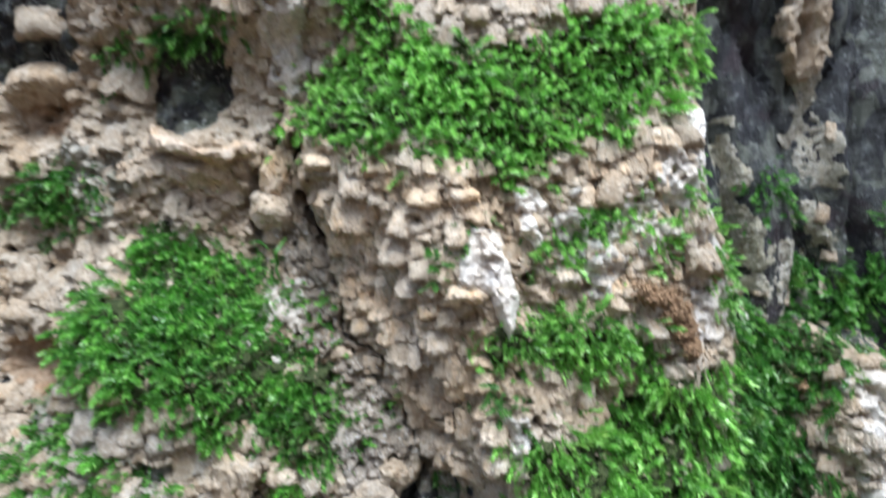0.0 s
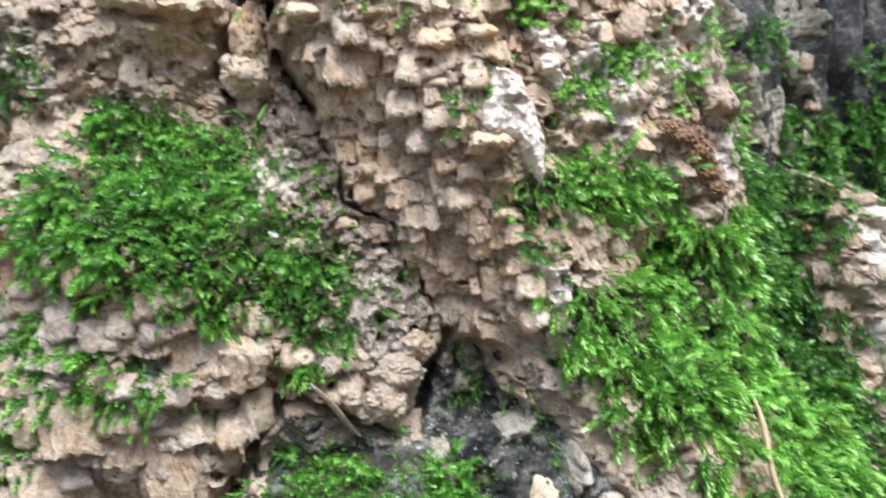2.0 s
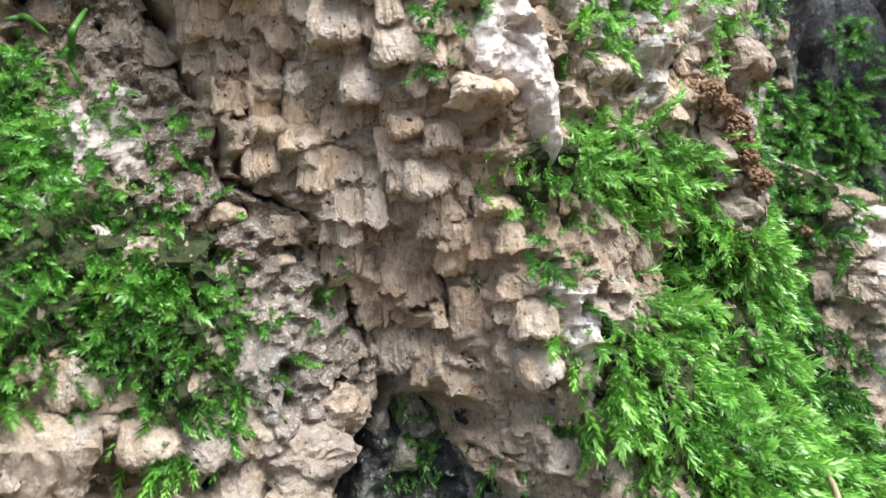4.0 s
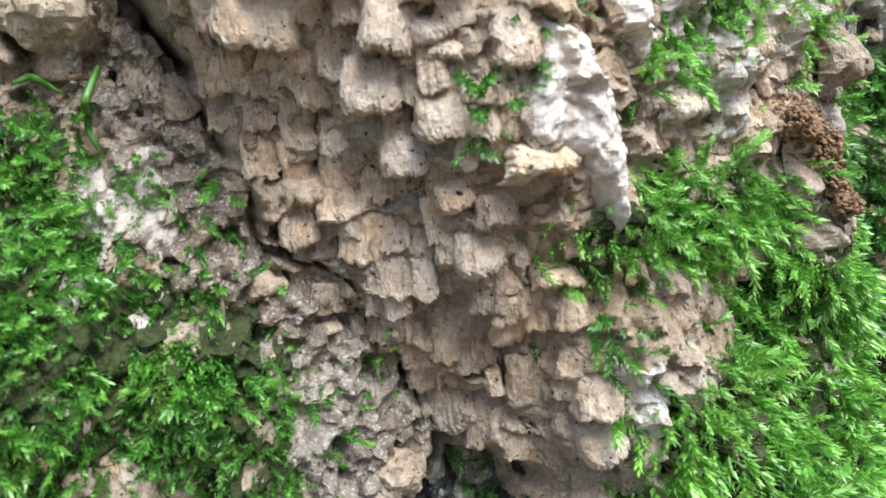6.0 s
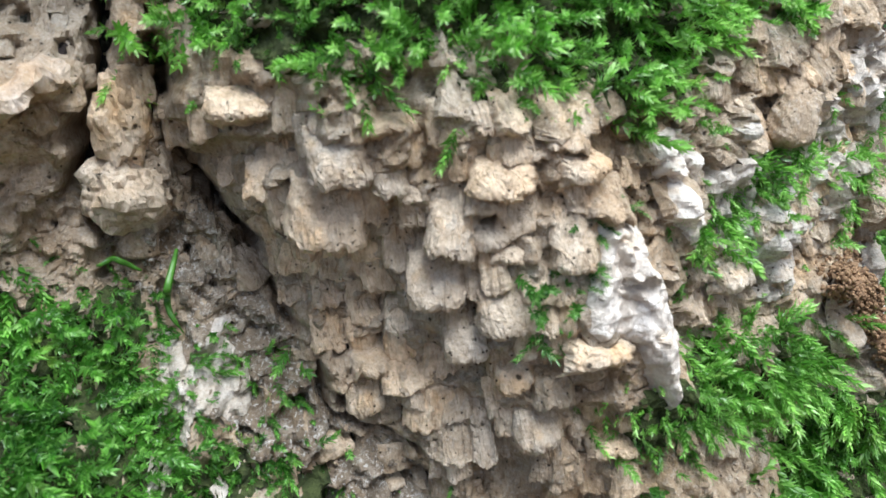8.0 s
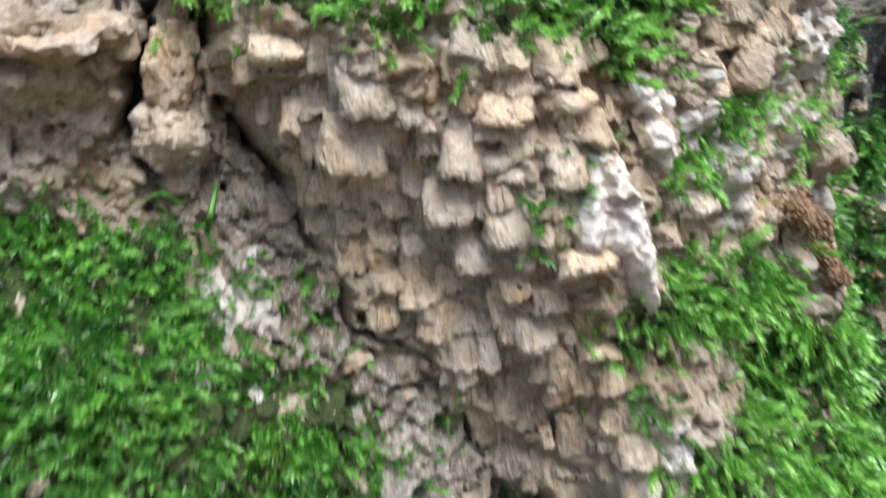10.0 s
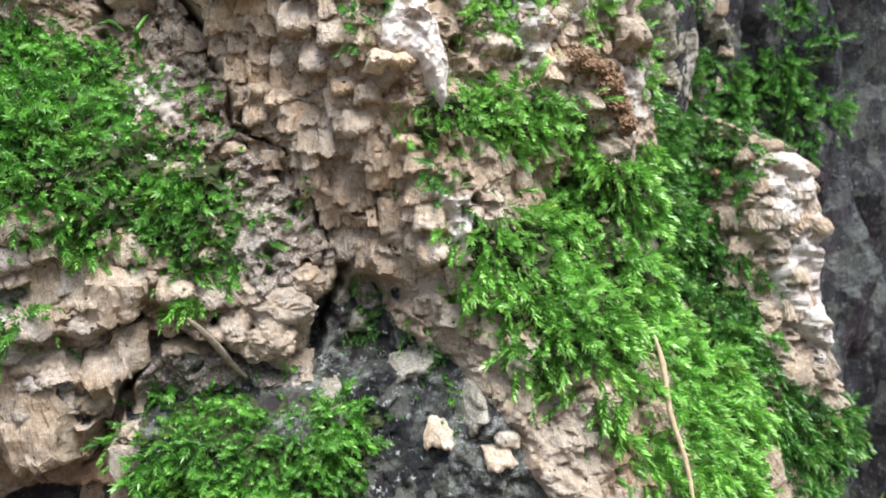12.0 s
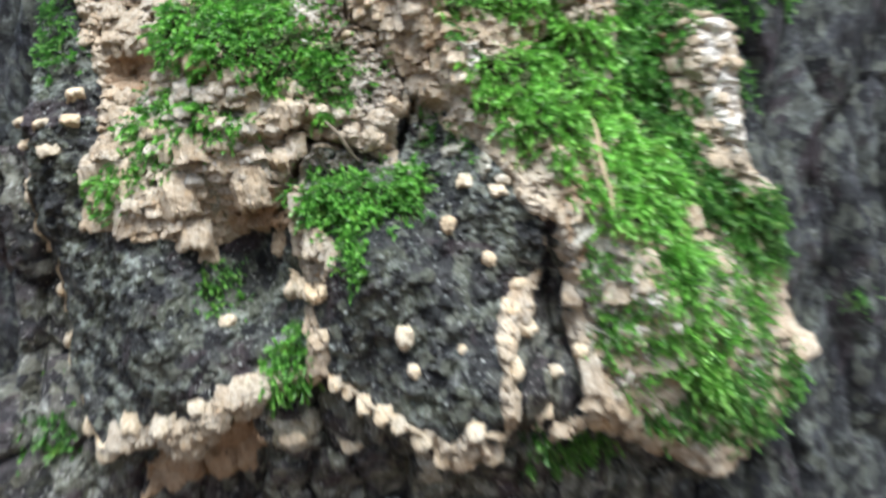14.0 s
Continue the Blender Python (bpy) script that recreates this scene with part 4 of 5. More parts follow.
def scatter(lo, hi, gap, ok, tries):
    """Points at least a gap apart in a box of x and z, where ok says so."""
    cell, taken, got = gap / 1.4142, {}, []
    for x, z in rng.uniform(lo, hi, (tries, 2)):
        i, j = int(x // cell), int(z // cell)
        near = (taken.get((i + a, j + b)) for a in (-2, -1, 0, 1, 2) for b in (-2, -1, 0, 1, 2))
        if any(q and (q[0] - x) ** 2 + (q[1] - z) ** 2 < gap * gap for q in near):
            continue
        taken[(i, j)] = (x, z)
        got.append((x, z))
    got = np.array(got)
    return got[ok(got[:, 0], got[:, 1])]


def free_crust(x, z):
    far = np.min(np.hypot(x[:, None] - marked[:, 0], z[:, None] - marked[:, 1]), 1) > 0.0038
    for hx, hz, w, h, _ in HOLLOWS:
        far &= ((x * 1000 - hx) / w) ** 2 + ((z * 1000 - hz) / h) ** 2 > 0.9
    lively = grain(x, z, 0.020, 171, 2) > -0.3
    return (dark_part(x, z) < -0.002) & (inside(x, z, OUTLINE) > 0.001) & far & lively & (mossy(x, z) < 0.003) & (inside(x, z, GRITTY) < 0.001) & (inside(x, z, CLUSTER_ZONE) < 0)


SMALL = [nodule_arrays("tubes", 300 + k, 9) for k in range(24)] + [nodule_arrays("shelf", 330 + k, 9) for k in range(4)]
rest = []
for x, z in scatter((-0.17, 0.36), (0.17, 0.70), 0.0032, free_crust, 60000):
    big = (0.0022 + 0.0042 * rng.rand() ** 2.2) * (1.35 if z < 0.56 and not -0.03 < x < 0.05 else 1.0)
    rest.append(nodule_matrix(x, z, big * rng.uniform(0.8, 1.5), big * rng.uniform(0.8, 1.25), big * rng.uniform(0.3, 0.75), rng.uniform(-0.3, 0.3)))


def joined(name, shapes, places, material, parent=None, label=""):
    verts, faces, base = [], [], 0
    for k, m in enumerate(places):
        v, f = shapes[k % len(shapes)]
        a = np.array(m)
        verts.append(v @ a[:3, :3].T + a[:3, 3])
        faces.append(f + base)
        base += len(v)
    return put(name, solid(name, np.concatenate(verts), np.concatenate(faces), False), material, parent, None, label)


# courses of short overlapping tube stubs, like shingles
SHINGLED = [(-42, 624), (-20, 624), (4, 620), (14, 608), (2, 590), (10, 574), (14, 560), (4, 552), (-6, 556), (-14, 572), (-26, 590), (-36, 604)]
LOWER_COURSES = [(-18, 570), (-4, 562), (8, 570), (13, 556), (9, 541), (-8, 541), (-12, 556)]
SLABS = [(-112, 556), (-84, 552), (-60, 548), (-48, 536), (-52, 526), (-62, 512), (-90, 512), (-104, 524), (-124, 536)]
CORNER = [(34, 624), (60, 632), (68, 634), (66, 600), (60, 582), (36, 590)]


def courses(shape, dx, dz, wide, tall, proud):
    """Poses of stubs set in loose level courses over an outline, clear of the larger nodules."""
    out = []
    xs, zs = [p[0] / 1000 for p in shape], [p[1] / 1000 for p in shape]
    for k, z0 in enumerate(np.arange(min(zs), max(zs), dz)):
        for x0 in np.arange(min(xs) + (k % 2) * dx / 2, max(xs), dx):
            x, z = x0 + rng.normal(0, 0.22) * dx, z0 + rng.normal(0, 0.25) * dz
            if inside(np.array([x]), np.array([z]), shape)[0] < 0 or mossy(np.array([x]), np.array([z]))[0] > 0.002 or inside(np.array([x]), np.array([z]), W_MAIN)[0] > -0.001:
                continue
            if any(((x * 1000 - a) / c) ** 2 + ((z * 1000 - b) / d) ** 2 < 0.8 for a, b, c, d, _ in HOLLOWS):
                continue
            if np.min(np.hypot(x - marked[:, 0], z - marked[:, 1])) < 0.0024 or rng.rand() < 0.12:
                continue
            s = rng.uniform(0.65, 1.25)
            out.append(nodule_matrix(x, z, wide * s * rng.uniform(0.8, 1.2), tall * s, proud * s * rng.uniform(0.5, 1.3), rng.uniform(-0.16, 0.16)))
    return out


SHINGLE = [nodule_arrays("tubes", 400 + k, 13) for k in range(16)]
tagged(joined("shingle", SHINGLE, courses(SHINGLED, 0.0035, 0.0031, 0.0044, 0.0050, 0.0032), CLEAN_LIT_STUBS, fungus, "pale courses of fungus tubes"), kind="stuff")
tagged(joined("shingle", SHINGLE, courses(CORNER, 0.0046, 0.0040, 0.0054, 0.0056, 0.0034), CLEAN_LIT_STUBS, fungus, "pale courses of fungus tubes"), kind="stuff")
tagged(joined("shingle", SHINGLE, courses(LOWER_COURSES, 0.0046, 0.0040, 0.0054, 0.0056, 0.0024), NODULES, fungus, "squarish tan plates of fungus tubes"), kind="stuff")
tagged(joined("slab", [nodule_arrays("shelf", 430 + k, 13) for k in range(8)] + SHINGLE[:8], courses(SLABS, 0.0068, 0.0052, 0.0088, 0.0064, 0.0048), SLAB, fungus, "layered slabs of tan fungus tubes"), kind="stuff")
tagged(joined("small_nodule", SMALL, rest, NODULES, fungus, "small tan stubs of fungus tubes"), kind="stuff")


# ---- weathered white films and the white crust ----
def plate(name, shape, thick, material, ragged=0.003, ridge=0.0, step=0.0006, parent=None, label="", holes=0.0, base=None, rough=0.0003, folds=0.0055, level=0.0):
    """A sheet that lies on the crust within an outline, thinning to its ragged edge."""
    xs, zs = [p[0] / 1000 for p in shape], [p[1] / 1000 for p in shape]
    gx, gz = np.arange(min(xs) - 0.003, max(xs) + 0.003, step), np.arange(min(zs) - 0.003, max(zs) + 0.003, step)

    def edge(x, z):
        return inside(x, z, shape) + ragged * grain(x, z, 0.007, 181, 3) - holes * np.clip(grain(x, z, 0.006, 187, 3), 0, 1)

    def depth(x, z):
        e = edge(x, z)
        fold = np.abs(grain(x, z, folds, 191, 3, 1.4))
        fold = fold + 0.25 * np.abs(grain(x, z, 0.0022, 193, 2))
        under = base or crust
        y = np.mean([under.at(x + i * level, z + j * level) for i in (-1, 0, 1) for j in (-1, 0, 1)], axis=0) if level else under.at(x, z)
        return y + 0.0006 - (thick + 0.0006) * np.sqrt(np.clip(e / 0.002, 0, 1)) + ridge * (fold - 0.25) + rough * (grain(x, z, 0.0013, 197, 1) + 0.6 * grain(x, z, 0.0007, 199, 1))

    sheet = Sheet(gx, gz, depth)
    return put(name, sheet.mesh(name, edge(sheet.x, sheet.z) > -0.0004, False), material, parent, None, label)


white = tagged(plate("white_fungus", W_MAIN, 0.0034, WHITE, 0.0010, 0.0034, 0.0004, rough=0.0002, folds=0.0085, level=0.0022), "chalky white folded fungus crust hanging to a point", "fungus")
plate("hanging_tip", [(12.5, 591), (17, 591), (18.8, 586), (18.2, 580), (16.6, 577), (14, 582), (12.6, 587)], 0.0046, WHITE, 0.0004, 0.0020, 0.0004, white, "white pointed tip", rough=0.0002, folds=0.0085, level=0.0022)
plate("upper_fold", [(9, 605), (14, 603), (16, 596), (13, 592), (8, 597)], 0.0050, WHITE, 0.0010, 0.0024, 0.0004, white)
plate("weathered_film", [(16, 618), (24, 617), (27, 606), (23, 600), (19, 603)], 0.0016, WHITE, 0.002, 0.0015, 0.0006, fungus, "white weathered film", 0.002, rough=0.0005)
plate("weathered_film", [(27, 615), (60, 620), (66, 600), (40, 588), (28, 596)], 0.0018, FILM, 0.004, 0.001, 0.0007, fungus, "greyish white weathered film", 0.010, rough=0.0005)
plate("weathered_film", [(60, 630), (74, 628), (76, 610), (82, 594), (74, 590), (62, 604)], 0.0016, FILM, 0.004, 0.001, 0.0007, fungus, "greyish white weathered film", 0.008, rough=0.0005)
plate("weathered_film", [(112, 568), (134, 566), (134, 510), (122, 508), (114, 530)], 0.0016, FILM, 0.004, 0.001, 0.0008, fungus, "greyish white weathered film", 0.008, rough=0.0005)
plate("weathered_film", [(74, 452), (96, 458), (108, 440), (98, 424), (78, 430)], 0.0010, FILM, 0.004, 0.001, 0.0008, fungus, "greyish white weathered film", 0.006, rough=0.0005)
# real grit, spread and darkened further to stand for shade below the bulge
plate("gritty_patch", GRITTY, 0.0009, GRIT, 0.004, 0.0014, 0.0006, fungus, "dirty grey-brown gritty crust full of holes, darkened for shade", 0.004, rough=0.0011)
plate("gritty_patch", [(-50, 528), (-30, 523), (-13, 522), (-18, 516), (-34, 515), (-48, 513), (-54, 516)], 0.0022, DUST, 0.003, 0.0012, 0.0008, fungus, "dirty grey-brown gritty crust", 0.003, rough=0.0011)
plate("gritty_patch", [(-60, 606), (-36, 608), (-36, 596), (-44, 590), (-56, 596)], 0.0008, GRIT, 0.004, 0.0012, 0.0007, fungus, "dirty grey-brown gritty crust", 0.006, rough=0.0011)
plate("weathered_film", [(-57, 591), (-47, 592), (-42, 582), (-45, 571), (-54, 573)], 0.0012, FILM, 0.008, 0.0008, 0.0006, fungus, "whitish weathered film beside the moss", 0.015, rough=0.0005)
plate("weathered_film", [(-58, 676), (-41, 674), (-40, 655), (-47, 644), (-55, 650)], 0.0032, FILM, 0.003, 0.002, 0.0008, fungus, "white weathered film", 0.003, rough=0.0005)
plate("weathered_film", [(14, 560), (20, 558), (22, 544), (16, 542)], 0.0010, FILM, 0.003, 0.001, 0.0007, fungus, "greyish weathered film", 0.004, rough=0.0005)

plate("weathered_film", [(52, 621), (73, 631), (86, 619), (90, 602), (98, 588), (87, 573), (70, 576), (64, 600)], 0.0014, FILM, 0.004, 0.001, 0.0007, fungus, "greyish white weathered film", 0.006, rough=0.0005)
plate("weathered_film", [(69, 646), (78, 643), (81, 618), (83, 602), (72, 606), (68, 626)], 0.0022, WHITE, 0.004, 0.0015, 0.0007, fungus, "white weathered film on the edge", 0.005, rough=0.0005)
plate("weathered_film", [(17, 613), (24, 617), (29, 611), (25, 606), (30, 599), (24, 597), (19, 606)], 0.0024, WHITE, 0.002, 0.002, 0.0005, fungus, "white weathered film", 0.003, rough=0.0005)
plate("algae_patch", [(-70, 544), (-65, 536), (-66, 530), (-75, 536), (-81, 534), (-84, 545)], 0.0012, ALGAE, 0.004, 0.0014, 0.0006, fungus, "grey-green algae film full of holes", 0.006, rough=0.0005)
plate("algae_patch", [(-72, 523), (-62, 521), (-62, 511), (-72, 512), (-74, 519)], 0.0010, ALGAE, 0.004, 0.0014, 0.0006, fungus, "grey algae film", 0.004, rough=0.0005)
plate("algae_patch", [(-118, 560), (-100, 556), (-90, 545), (-104, 540), (-122, 548)], 0.0010, ALGAE, 0.005, 0.0014, 0.0008, fungus, "grey algae film", 0.008, rough=0.0005)
plate("algae_patch", [(-92, 524), (-78, 520), (-74, 506), (-90, 500), (-104, 508)], 0.0010, ALGAE, 0.005, 0.0014, 0.0007, fungus, "grey algae film", 0.008, rough=0.0005)
plate("algae_patch", [(-120, 636), (-96, 632), (-92, 616), (-100, 606), (-124, 612)], 0.0010, ALGAE, 0.005, 0.0014, 0.0008, fungus, "grey algae film", 0.009, rough=0.0005)
plate("weathered_film", [(-82, 532), (-72, 528), (-70, 520), (-84, 516), (-92, 524)], 0.0014, FILM, 0.004, 0.0012, 0.0006, fungus, "greyish white weathered film", 0.005, rough=0.0005)
plate("weathered_film", [(56, 451), (69, 456), (82, 441), (85, 426), (67, 421), (57, 433)], 0.0014, FILM, 0.005, 0.001, 0.0008, fungus, "greyish white weathered film", 0.006, rough=0.0005)
plate("weathered_film", [(59, 472), (78, 470), (87, 454), (67, 452)], 0.0012, FILM, 0.005, 0.001, 0.0008, fungus, "greyish white weathered film", 0.008, rough=0.0005)
plate("weathered_film", [(104, 440), (130, 444), (150, 424), (156, 408), (134, 404), (112, 420)], 0.0014, ALGAE, 0.006, 0.001, 0.0009, fungus, "grey algae film", 0.008, rough=0.0005)
plate("algae_patch", [(48, 498), (66, 492), (62, 470), (58, 446), (54, 424), (46, 430), (50, 460)], 0.0012, ALGAE, 0.006, 0.001, 0.0009, fungus, "grey algae film", 0.006, rough=0.0005)
plate("algae_patch", [(96, 466), (126, 470), (146, 448), (128, 440), (104, 450)], 0.0012, ALGAE, 0.006, 0.001, 0.0009, fungus, "grey algae film", 0.007, rough=0.0005)
plate("gritty_patch", [(-33, 550), (-22, 553), (-13, 546), (-16, 538), (-24, 536), (-33, 541)], 0.0012, DUST, 0.006, 0.0014, 0.0006, fungus, "dark dusty crust beside the moss", 0.007, rough=0.0011)
# dirt and the shade beside the gap, both put into this plate's dark colour
plate("gritty_patch", [(46, 482), (64, 480), (84, 464), (80, 440), (64, 424), (50, 432), (47, 455)], 0.0010, DUST, 0.007, 0.0012, 0.0009, fungus, "dusty crust beside the gap, darkened for its shade", 0.008, rough=0.0011)
for shape in ([(-2, 530), (1, 529), (0, 525), (-4, 525)], [(4, 521), (10, 523), (13, 527), (14, 522), (10, 517), (4, 516)], [(18, 518), (22, 521), (23, 514), (18, 504), (16, 510)],
              [(-8, 537), (-3, 538), (-3, 533), (-8, 531)], [(21, 524), (27, 525), (27, 518), (22, 517)], [(-3, 538), (2, 540), (4, 532), (0, 530)], [(-14, 514), (-8, 518), (-6, 510), (-12, 507)]):
    plate("bark_flake", shape, 0.0026, ALGAE, 0.0015, 0.0012, 0.0005, trunk, "grey-beige flake on the dark bark", 0.001, bark)
plate("gritty_patch", [(-14, 538), (-6, 544), (2, 546), (-2, 541), (-9, 531)], 0.0012, DUST, 0.004, 0.0014, 0.0006, fungus, "dirty grey-brown gritty edge of the crust", 0.008, rough=0.0011)
plate("clean_crust", [(20, 592), (50, 588), (60, 576), (56, 566), (30, 585)], 0.0004, CLEAN_LIT_CRUST, 0.004, 0.0006, 0.0006, fungus, "pale fibrous crust", 0.006)
plate("fresh_tissue", [(-88, 510), (-72, 515), (-59, 512), (-58, 496), (-70, 490), (-86, 492)], 0.0006, FRESH, 0.003, 0.0006, 0.0007, fungus, "smooth orange-brown fresh tissue in a hollow")
plate("fresh_tissue", [(-136, 572), (-122, 576), (-110, 570), (-112, 558), (-126, 556), (-136, 562)], 0.0006, FRESH, 0.003, 0.0006, 0.0008, fungus, "smooth orange-brown fresh tissue in a hollow")
plate("fresh_tissue", [(43, 505), (58, 506), (66, 490), (62, 470), (48, 468)], 0.0006, FRESH, 0.003, 0.0006, 0.0008, fungus, "smooth orange-brown fresh tissue in a hollow")
plate("fresh_tissue", [(-142, 652), (-128, 655), (-118, 646), (-124, 636), (-140, 638)], 0.0006, FRESH, 0.003, 0.0006, 0.0008, fungus, "smooth orange-brown fresh tissue in a hollow")
plate("fresh_tissue", [(-84, 627), (-66, 625), (-62, 618), (-72, 612), (-84, 616)], 0.0004, CLEAN_LIT_CRUST, 0.003, 0.0006, 0.0008, fungus, "smooth orange-brown fresh tissue under a shelf")


# ---- big lumps and the shelf ----
def lump_mesh(name, seed, size, squash):
    """A corky lump, rough all over."""
    bm = bmesh.new()
    bmesh.ops.create_icosphere(bm, subdivisions=4, radius=1.0)
    at = Vector((seed * 7.3, seed * 1.7, 3.0))
    for v in bm.verts:
        p = v.co.copy()
        k = 1 + 0.30 * noise.noise(p * 1.1 + at) + 0.20 * noise.noise(p * 2.6 + at) + 0.12 * noise.noise(p * 6 + at) + 0.06 * noise.noise(p * 14 + at)
        v.co = Vector((p.x * squash[0], p.y * squash[1], p.z * squash[2])) * k * size
    me = bpy.data.meshes.new(name)
    bm.to_mesh(me)
    bm.free()
    me.polygons.foreach_set("use_smooth", np.zeros(len(me.polygons), bool))
    return me


def lump(x, z, w, d, h, seed, label, sink=0.35, material=None):
    y = float(crust.at(np.array([x / 1000]), np.array([z / 1000]))[0])
    me = lump_mesh("fungus_lump", seed, 0.0005, (w, d, h))
    return tagged(put("fungus_lump", me, material or NODULE, None, Matrix.Translation((x / 1000, y + (sink - 0.5) * d / 1000 * 0.6, z / 1000))), label, "fungus", "big fungus lumps")


lump(-52.5, 612, 13, 12, 12, 1, "large pale corky fungus lump beside a crack", 0.3, CLEAN_LIT)
lump(-51, 623, 9, 9, 15, 2, "neck of corky fungus between two cracks", 0.5, CLEAN_LIT)
lump(-13.5, 539.5, 7.5, 8, 7.5, 3, "angular cream fungus lump at the crack", 0.35)
lump(-20.5, 533.5, 15, 11, 9, 4, "wide cream fungus lump above dark bark", 0.35)
lump(-22, 527, 11, 8, 9, 5, "tan fungus lump below a wider one", 0.5)


def shelf_mesh(course, reach, thick, sheet=None):
    """A shelf swept along a course of x, z in millimetres, with a thick rounded lip."""
    pts = np.array(course, float) / 1000
    s = np.linspace(0, len(pts) - 1, 64)
    px, pz = np.interp(s, range(len(pts)), pts[:, 0]), np.interp(s, range(len(pts)), pts[:, 1])
    py = (sheet or crust).at(px, pz)
    ring = [(-0.6, 0.45), (0.1, 0.5), (0.5, 0.48), (0.85, 0.36), (1.0, 0.05), (0.92, -0.3), (0.7, -0.45), (0.4, -0.42), (0.0, -0.6), (-0.6, -0.8)]
    verts = []
    for k in range(len(s)):
        end = min(1.0, 6 * min(k, len(s) - 1 - k) / len(s) + 0.25)
        for o, h in ring:
            p = Vector((px[k], py[k] - o * reach * end, pz[k] + h * thick * (0.6 + 0.4 * end)))
            verts.append(p + 0.09 * reach * noise.noise_vector(p * 90) + 0.22 * reach * noise.noise_vector(p * 190) + 0.10 * reach * noise.noise_vector(p * 460))
    k = np.arange(len(verts)).reshape(len(s), len(ring))
    faces = np.stack([k[:-1, :-1], k[:-1, 1:], k[1:, 1:], k[1:, :-1]], -1).reshape(-1, 4)
    return solid("shelf_fungus", np.array(verts), faces, False)


tagged(put("shelf_fungus", shelf_mesh([(-91.8, 638.0), (-84.6, 632.0), (-76.6, 629.6), (-69.9, 627.3), (-66.0, 628.4), (-61.3, 630.1), (-56.4, 630.7)], 0.0085, 0.0042), PALE), "wavy cream-edged fungus shelf over a tan hollow", "fungus")
for course in ([(-46, 438), (-39, 432), (-32, 427), (-24, 424), (-18, 421), (-10, 416), (-3, 410), (4, 407), (14, 409)], [(17, 446), (20, 436), (21, 426), (16, 416), (6, 419)],
               [(-172, 530), (-172, 505), (-167, 484), (-168, 460), (-169, 440), (-162, 420), (-150, 408), (-136, 412), (-122, 417)], [(22, 462), (28, 456), (30, 446)]):
    put("growing_margin", shelf_mesh(course, 0.0028, 0.0026, bark), CREAM, fungus, None, "cream rounded growing margin")
tagged(put("shelf_fungus", shelf_mesh([(-62, 476), (-58, 470), (-50, 468), (-44, 471)], 0.008, 0.005), CREAM), "small curled cream fungus shelf beside dark bark", "fungus")


# ---- moss ----
def shoot_arrays(seed, leaves=42, lush=1.25, slim=1.25):
    """A leafy shoot along +z, 1 long: narrow pointed leaves all round a bent stem, opening into a star at its tip. Leaves come in order from the foot to the tip."""
    rs = np.random.RandomState(seed)
    bend, way = rs.uniform(0.1, 0.6), rs.normal(0, 1.0)
    verts, faces = [], []

    def stem(s):
        return np.array([bend * s * s * math.cos(way), bend * s * s * math.sin(way), s - 0.2 * bend * s * s])

    for k in range(leaves):
        s = 0.08 + 0.92 * ((k + rs.rand()) / leaves) ** 0.85
        a = k * 2.4 + rs.uniform(-0.4, 0.4)
        spread = math.radians(rs.uniform(28, 62) * (1.1 - 0.45 * s))
        ahead = stem(s) - stem(s - 0.05)
        ahead /= np.linalg.norm(ahead)
        side = np.cross(ahead, [math.cos(a), math.sin(a), 0.1])
        side /= np.linalg.norm(side)
        outw = np.cross(side, ahead)
        d = ahead * math.cos(spread) + outw * math.sin(spread)
        length = lush * rs.uniform(0.20, 0.34) * (1.05 - 0.25 * s)
        width = slim * length * rs.uniform(0.10, 0.16)
        up = np.cross(d, side)
        b = stem(s)
        mid = b + d * length * 0.36 - up * length * 0.07
        i = len(verts)
        verts += [b, mid + side * width, b + d * length + outw * length * 0.10, mid - side * width]
        faces += [(i, i + 1, i + 2, i + 3)]
    return np.array(verts), np.array(faces)


SHOOTS = [shoot_arrays(500 + k, 46, 0.95, 1.3) for k in range(14)]
BUSHY = [shoot_arrays(560 + k, 46, 1.0, 1.35) for k in range(12)]
SLENDER = [shoot_arrays(520 + k, 42, 0.85, 1.25) for k in range(10)]
FINE = [shoot_arrays(540 + k, 16, 1.4, 1.5) for k in range(10)]
YOUNG = 0.62  # the share of a shoot below its fresh tip


